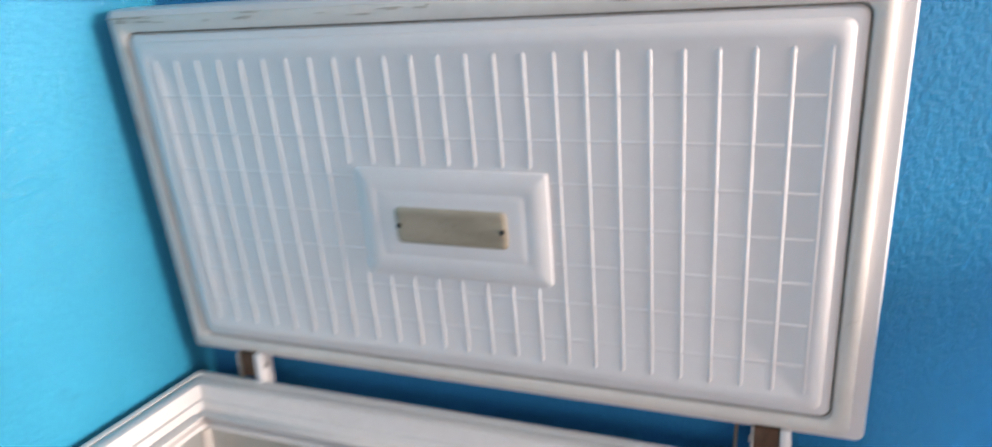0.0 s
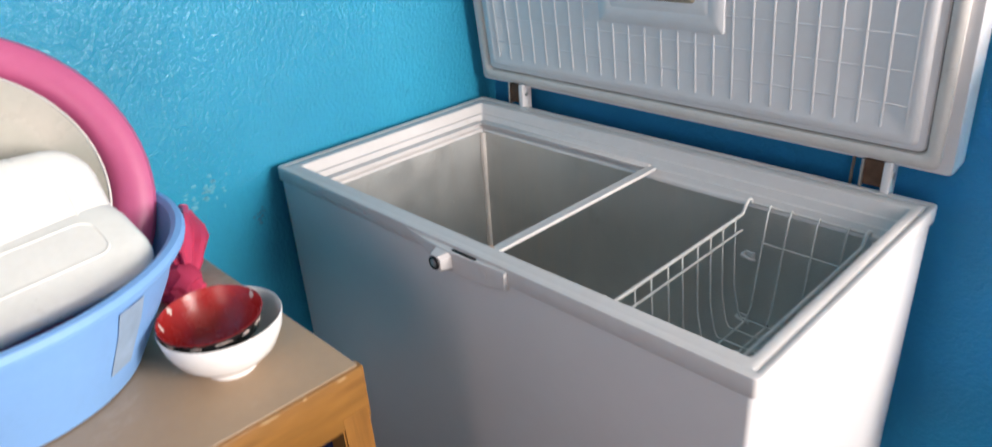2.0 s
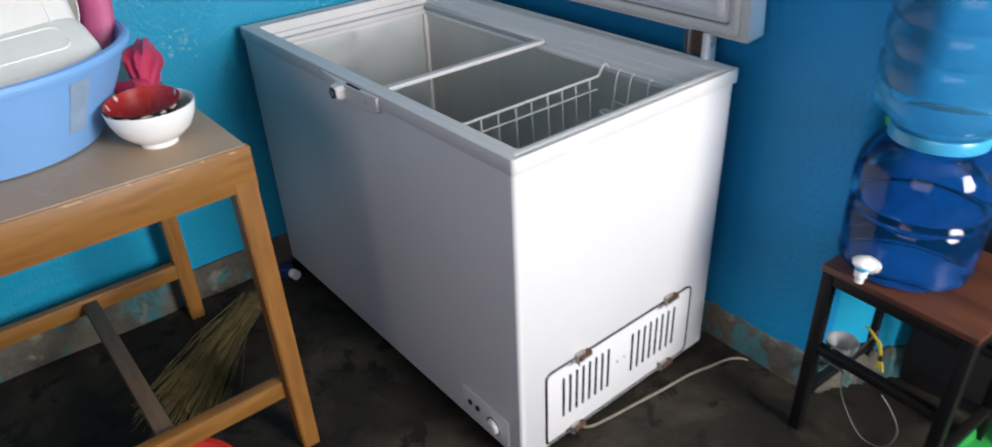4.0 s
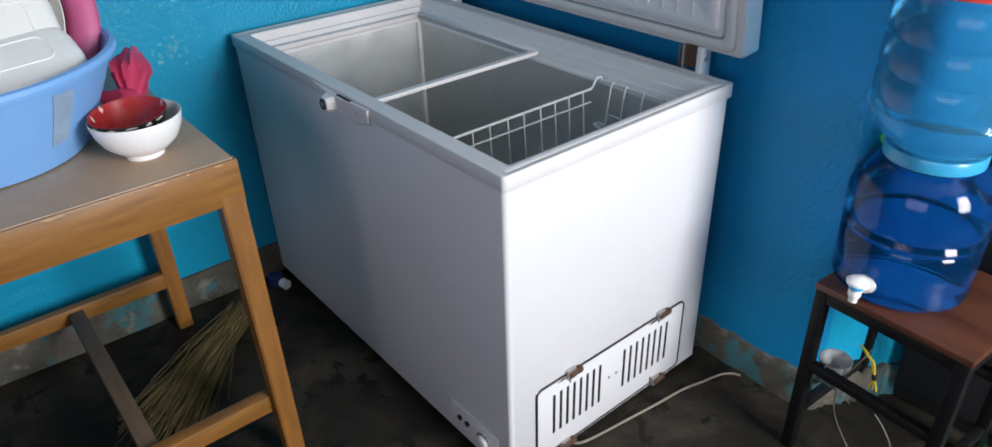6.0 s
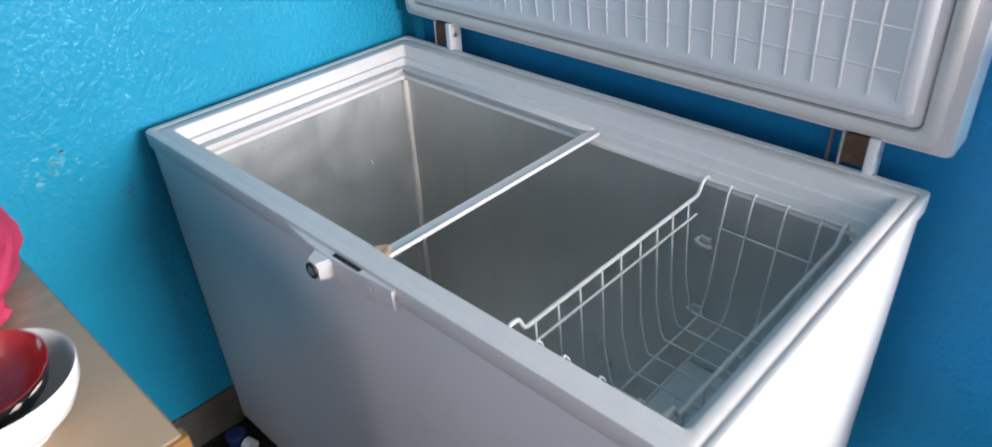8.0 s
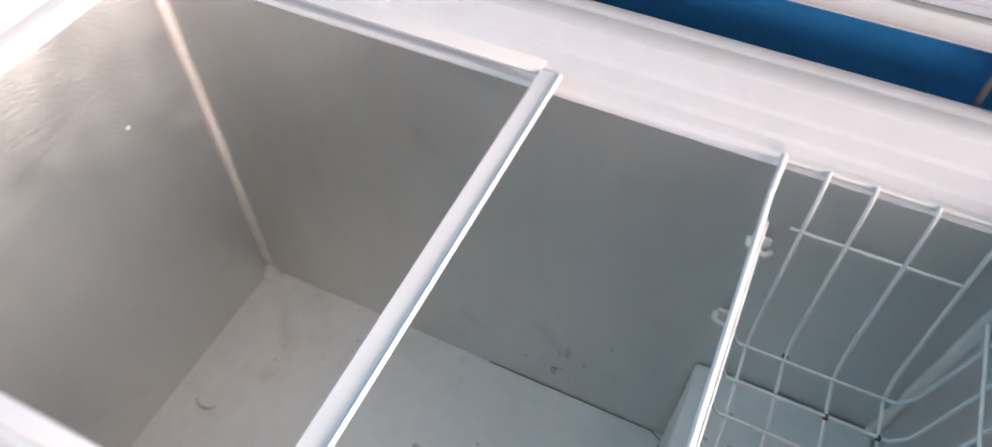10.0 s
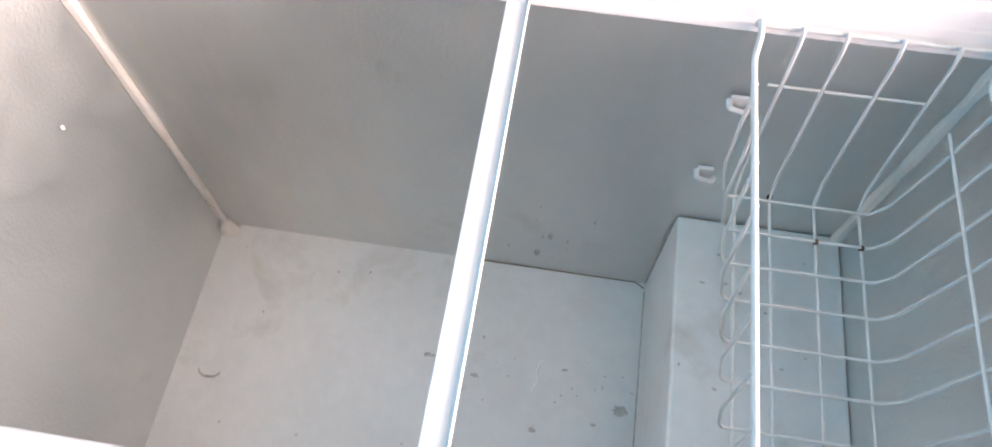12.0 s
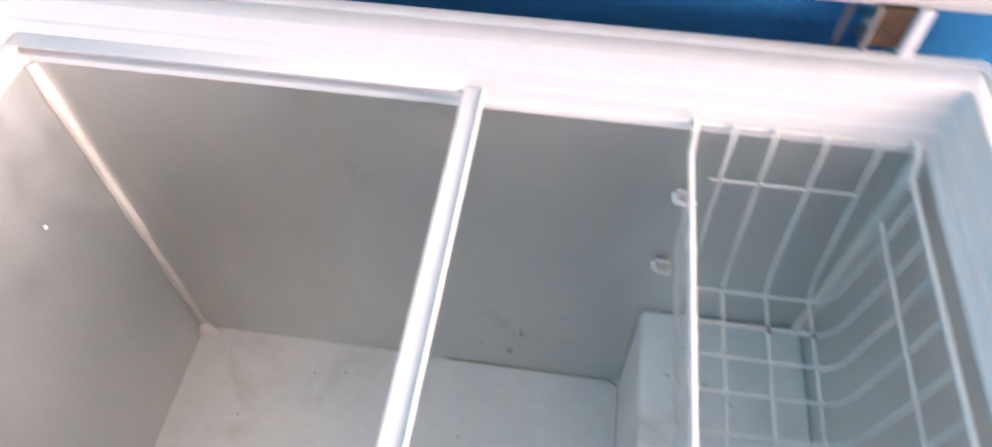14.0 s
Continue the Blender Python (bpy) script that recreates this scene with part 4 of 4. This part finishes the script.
def crumpled(seed, size, place, fine=3):
    """A crumpled thin bag."""
    rnd = random.Random(seed)
    bm = bmesh.new()
    bmesh.ops.create_icosphere(bm, subdivisions=fine, radius=1)
    for v in bm.verts:
        n = v.co.normalized()
        f = 1 + 0.4 * noise.noise(n * 1.6 + Vector((seed, 0, 0))) + 0.3 * abs(noise.noise(n * 3.2 + Vector((0, seed, 0)))) - 0.30 * abs(noise.noise(n * 5.5)) + 0.12 * noise.noise(n * 11)
        v.co = Vector((n.x * size[0] * f + place[0], n.y * size[1] * f + place[1], n.z * size[2] * f + place[2]))
    return bm


bag = thing("plastic_bag", "crumpled thin pink plastic bag standing open behind the basin", "bag", (0.292, -0.408, TZ))
part("bag_body", crumpled(3, (0.058, 0.040, 0.030), (0.105, -0.012, 0.030), 3), BAGFILM, bag, smooth=28)


def bag_mouth():
    # the gathered upper half of the bag, its open mouth turned up and away
    spine = [(0.100, 0.012, 0.030, 0.016), (0.072, 0.022, 0.042, 0.034), (0.045, 0.034, 0.055, 0.047), (0.018, 0.046, 0.066, 0.050), (-0.008, 0.058, 0.078, 0.040),
             (-0.026, 0.067, 0.088, 0.027), (-0.034, 0.071, 0.093, 0.024), (-0.030, 0.069, 0.091, 0.021)]
    along = Vector((-0.74, 0.33, 0.46)).normalized()
    side = along.cross(Vector((0, 0, 1))).normalized()
    up = side.cross(along)
    rings = []
    for k, (x, y, z, r) in enumerate(spine):
        ring = []
        for i in range(40):
            a = 2 * math.pi * i / 40
            fold = 1 + 0.16 * math.sin(5 * a + 0.5 * k) + 0.10 * math.sin(9 * a - 0.8 * k) + 0.06 * math.sin(14 * a + k)
            ring.append(Vector((x, y, z)) + side * r * 0.75 * fold * math.cos(a) + up * r * fold * math.sin(a))
        rings.append(ring)
    return loops(rings)


part("bag_mouth", bag_mouth(), BAGFILM, bag, smooth=40)

# ---- on and near the floor by the table ----
tub = thing("red_basin", "round red plastic basin on the floor beside the table", "basin", (0.838, -0.676, 0))
part("bowl", lathe([(0.001, 0.004), (0.10, 0.004), (0.125, 0.09), (0.140, 0.115), (0.150, 0.118), (0.152, 0.112), (0.144, 0.108), (0.130, 0.08), (0.108, 0.0), (0.001, 0.0)], 56, False, False), REDPL, tub)


def straw_broom():
    rnd = random.Random(11)
    bm = bmesh.new()
    a, b = Vector((0.20, -0.22, 0.05)), Vector((0.47, -0.56, 0.03))
    for k in range(330):
        o = Vector((rnd.gauss(0, 0.016), rnd.gauss(0, 0.016), rnd.uniform(-0.02, 0.03)))
        s = Vector((rnd.gauss(0, 0.05), rnd.gauss(0, 0.05), rnd.uniform(-0.025, 0.02)))
        p, q = a + o, b + s
        p.z, q.z = max(p.z, 0.006), max(q.z, 0.006)
        m = (p + q) / 2 + Vector((rnd.gauss(0, 0.01), rnd.gauss(0, 0.01), rnd.uniform(0, 0.02)))
        tube([p, m, q], 0.0008, 3, bm)
    return bm


broom = thing("straw_broom", "dry straw hand broom lying on the floor under the table", "broom", (0, 0, 0))
part("bristles", straw_broom(), STRAW, broom)
part("binding", tube([(0.19, -0.205, 0.04), (0.222, -0.247, 0.045)], 0.03, 14), DARKWOOD, broom)
cup = thing("navy_cup", "small navy plastic cup with a white lid beside the freezer", "cup", (0.055, -0.05, 0))
part("cup", lathe([(0.02, 0.0), (0.024, 0.004), (0.026, 0.035), (0.02, 0.04)], 24, True, True), NAVY, cup)
part("lid", tube([(0.03, 0.01, 0.018), (0.055, 0.015, 0.018)], 0.017, 16), PORCELAIN, cup, "white lid")

# ---- stand with the water bottles ----
SX0, SX1, SY0, SY1, SZ = 1.58, 1.915, 0.61, 0.93, 0.50
stand = thing("bottle_stand", "black steel stand with a red-brown wooden top", "stand", (SX0, SY0, 0), turn=-3.5)
sw, sd = SX1 - SX0, SY1 - SY0
part("top", box(0, sw, 0, sd, SZ - 0.016, SZ, 0.002), STANDWOOD, stand, "red-brown wood-grain board")
for x, y in ((0.016, 0.016), (sw - 0.016, 0.016), (0.016, sd - 0.016), (sw - 0.016, sd - 0.016)):
    part("leg", box(x - 0.0135, x + 0.0135, y - 0.0135, y + 0.0135, 0, SZ - 0.0165, 0.002), BLACKSTEEL, stand)
for y in (0.016, sd - 0.016):
    part("rail", box(0.03, sw - 0.03, y - 0.0125, y + 0.0125, SZ - 0.045, SZ - 0.0165, 0.002), BLACKSTEEL, stand)
    part("rail", box(0.03, sw - 0.03, y - 0.011, y + 0.011, 0.258, 0.281, 0.002), BLACKSTEEL, stand)
for x in (0.016, sw - 0.016):
    part("rail", box(x - 0.0125, x + 0.0125, 0.03, sd - 0.03, SZ - 0.045, SZ - 0.0165, 0.002), BLACKSTEEL, stand)
    part("rail", box(x - 0.011, x + 0.011, 0.03, sd - 0.03, 0.108, 0.131, 0.002), BLACKSTEEL, stand)

JX, JY = 1.69, 0.75
jug = thing("water_dispenser", "translucent blue water dispenser jug with a white tap, on the stand", "dispenser", (JX, JY, SZ))
part("jug", lathe([(0.001, 0.006), (0.10, 0.006), (0.122, 0.0), (0.134, 0.012), (0.137, 0.03), (0.132, 0.05), (0.137, 0.066), (0.137, 0.13), (0.132, 0.138), (0.138, 0.15), (0.132, 0.162), (0.138, 0.174), (0.140, 0.195), (0.139, 0.225),
                   (0.132, 0.256), (0.116, 0.282), (0.099, 0.296), (0.090, 0.301), (0.086, 0.301)], 72, False, False), WATERBLUE, jug)
part("collar", lathe([(0.085, 0.296), (0.088, 0.296), (0.0935, 0.30), (0.0945, 0.319), (0.092, 0.326), (0.082, 0.326), (0.081, 0.30)], 48, False, False), RINGBLUE, jug, "cyan plastic collar")
TAPX, TAPY = -0.012, -0.136
tap = part("tap", facing(lathe([(0.022, 0.0), (0.022, 0.006), (0.011, 0.009), (0.011, 0.03), (0.001, 0.031)], 20, True, True), (TAPX, TAPY + 0.006, 0.045)), PORCELAIN, jug, "white plastic tap")
part("spout", lathe([(0.001, 0.0), (0.009, 0.0), (0.010, 0.012), (0.013, 0.016), (0.0135, 0.040), (0.001, 0.041)], 20, True, True, (TAPX - 0.004, TAPY - 0.029, 0.014)), PORCELAIN, tap)
part("tap_ring", lathe([(0.0137, 0.0), (0.0145, 0.002), (0.0145, 0.007), (0.0137, 0.009)], 20, True, True, (TAPX - 0.004, TAPY - 0.029, 0.046)), RINGBLUE, tap)
part("tap_button", lathe([(0.012, 0.0), (0.0215, 0.004), (0.022, 0.010), (0.014, 0.016), (0.001, 0.017)], 20, True, True, (TAPX - 0.004, TAPY - 0.029, 0.056)), PORCELAIN, tap)

bottle = thing("water_bottle", "large pale blue water bottle standing upside down on the dispenser", "bottle", (JX, JY, SZ + 0.306))
part("bottle", lathe([(0.001, 0.012), (0.03, 0.012), (0.035, 0.006), (0.076, 0.012), (0.096, 0.03), (0.122, 0.056), (0.137, 0.08), (0.141, 0.10), (0.134, 0.112), (0.140, 0.125), (0.141, 0.16), (0.134, 0.172), (0.141, 0.185),
                      (0.141, 0.225), (0.134, 0.237), (0.141, 0.25), (0.141, 0.30), (0.134, 0.312), (0.141, 0.325), (0.141, 0.395), (0.134, 0.415), (0.11, 0.425), (0.001, 0.415)], 72, False, False), WATERPALE, bottle)


def wrap(r, a0, a1, z0, z1, n=16):
    return loops([[(q * math.cos(radians(a0 + (a1 - a0) * k / n)), q * math.sin(radians(a0 + (a1 - a0) * k / n)), z) for k in range(n + 1)] for q, z in ((r, z0), (r, z1))], False)


label = part("label", wrap(0.1425, -132, -35, 0.328, 0.392), LABELRED, bottle, "red paper label with a white emblem")
part("emblem", loops([[(q * math.cos(radians(-84 + 17 * math.cos(a))), q * math.sin(radians(-84 + 17 * math.cos(a))), 0.360 + s * 0.025 * math.sin(a)) for a in [2 * math.pi * i / 32 for i in range(32)]] for q, s in ((0.1432, 1.0), (0.1432, 0.86))]), PORCELAIN, label, "white oval outline")
for k, w in enumerate((5, 4, 6, 4, 5)):
    part("mark", wrap(0.1432, -102 + 8 * k, -102 + 8 * k + w, 0.348, 0.372, 3), PORCELAIN, label)

# dark panel behind the stand, and small things under it
panel = thing("charcoal_cabinet", "dark charcoal grey cabinet behind the bottle stand", "cabinet", (1.95, 1.15, 0))
part("body", box(-0.27, 0.37, -0.16, 0.16, 0.0, 1.45, 0.006), CHARCOAL, panel)
part("door", box(-0.262, 0.047, -0.176, -0.1615, 0.05, 1.44, 0.004), CHARCOAL, panel)
part("door", box(0.053, 0.362, -0.176, -0.1615, 0.05, 1.44, 0.004), CHARCOAL, panel)
part("door_handle", tube(bent([(-0.235, -0.176, 0.80), (-0.235, -0.196, 0.80), (-0.235, -0.196, 0.90), (-0.235, -0.176, 0.90)], 0.008), 0.005, 8), STEEL, panel)
green = thing("green_cap", "bright green plastic cap lying on the dispenser's shoulder", "cap", (1.594, 0.795, 0.774))
green.rotation_euler = (radians(-16), radians(-32), 0)
part("cap", lathe([(0.001, 0.022), (0.017, 0.022), (0.0185, 0.0), (0.021, 0.0), (0.0215, 0.026), (0.018, 0.030), (0.001, 0.030)], 28, False, False), GREENPL, green)
part("ring", lathe([(0.0214, 0.0), (0.0226, 0.001), (0.0226, 0.005), (0.0214, 0.006)], 28, False, False), GREENPL, green)
DULLSTEEL = pbr("dull_grey_metal", (0.40, 0.42, 0.43), 0.5, metal=0.5, var=0.15, vscale=20)
dishu = thing("grey_ladle", "dull grey metal cup hooked on the stand's rail", "cup", (1.640, 0.672, 0.246))
part("cup", lathe([(0.001, 0.002), (0.022, 0.002), (0.034, 0.014), (0.037, 0.036), (0.0355, 0.036), (0.032, 0.014), (0.021, 0.0), (0.001, 0.0)], 28, False, False), DULLSTEEL, dishu)
part("hook", tube(bent([(0.0, -0.036, 0.034), (0.0, -0.040, 0.040), (0.0, -0.052, 0.040)], 0.004), 0.002, 8), STEEL, dishu)
cords = thing("loose_cables", "loose grey cable and yellow wires hanging in the stand", "cable", (0, 0, 0))
part("grey_cable", tube(smooth_line([(1.70, 0.70, 0.33), (1.697, 0.66, 0.318), (1.669, 0.655, 0.242), (1.668, 0.655, 0.177), (1.682, 0.655, 0.129), (1.731, 0.655, 0.063), (1.772, 0.655, 0.052), (1.804, 0.655, 0.074), (1.812, 0.66, 0.126), (1.786, 0.66, 0.172), (1.758, 0.66, 0.20)]), 0.0018, 6), GREYCORD, cords)
part("grey_cable", tube(smooth_line([(1.59, 0.655, 0.208), (1.63, 0.655, 0.214), (1.663, 0.655, 0.21), (1.701, 0.655, 0.196)]), 0.0018, 6), GREYCORD, cords)
for k in range(3):
    part("yellow_wire", tube(smooth_line([(1.682 + 0.004 * k, 0.67, 0.352), (1.700 + 0.004 * k, 0.662, 0.352 - 0.006 * k), (1.718 + 0.003 * k, 0.66, 0.334), (1.731 + 0.002 * k, 0.66, 0.298), (1.728 + 0.009 * k, 0.66, 0.262)]), 0.0022, 6), YELLOW, cords)
part("tie", tube([(1.7335, 0.66, 0.304), (1.7345, 0.66, 0.290)], 0.0055, 10), BLACK, cords)
# dustpan standing on the floor by the stand, its stick leaning on the cabinet
pan = thing("dustpan", "green plastic dustpan with a red and yellow stick", "dustpan", (1.985, 0.865, 0))


def pan_body():
    rows = []
    for k in range(9):
        u = k / 8
        w = 0.085 - 0.030 * u ** 2
        y = -0.06 + 0.11 * u
        z = 0.004 + 0.05 * u ** 2.2
        side = 0.012 + 0.03 * u
        rows.append([(-w - 0.008, y, z + side), (-w, y, z + side * 0.9), (-w + 0.006, y, z + 0.003), (-0.02, y, z), (0.02, y, z), (w - 0.006, y, z + 0.003), (w, y, z + side * 0.9), (w + 0.008, y, z + side)])
    bm = loops(rows, False)
    bmesh.ops.solidify(bm, geom=bm.faces[:], thickness=0.003)
    return bm


part("pan", pan_body(), GREENPL, pan)
part("socket", tube([(-0.010, 0.035, 0.045), (-0.016, 0.042, 0.095)], 0.017, 14), GREENPL, pan)
stick = part("stick", tube([(-0.015, 0.041, 0.09), (-0.06, 0.085, 0.62)], 0.0125, 14), REDPL, pan, "red plastic stick with white bands")
part("band", tube([(-0.0158, 0.0418, 0.100), (-0.0175, 0.0435, 0.120)], 0.0131, 14), YELLOW, stick, "yellow band")
for u in (0.21, 0.30):
    a = Vector((-0.015, 0.041, 0.09)).lerp(Vector((-0.06, 0.085, 0.62)), u)
    part("mark", tube([a, a + Vector((-0.0008, 0.0007, 0.009))], 0.0127, 14), GRIME, stick)
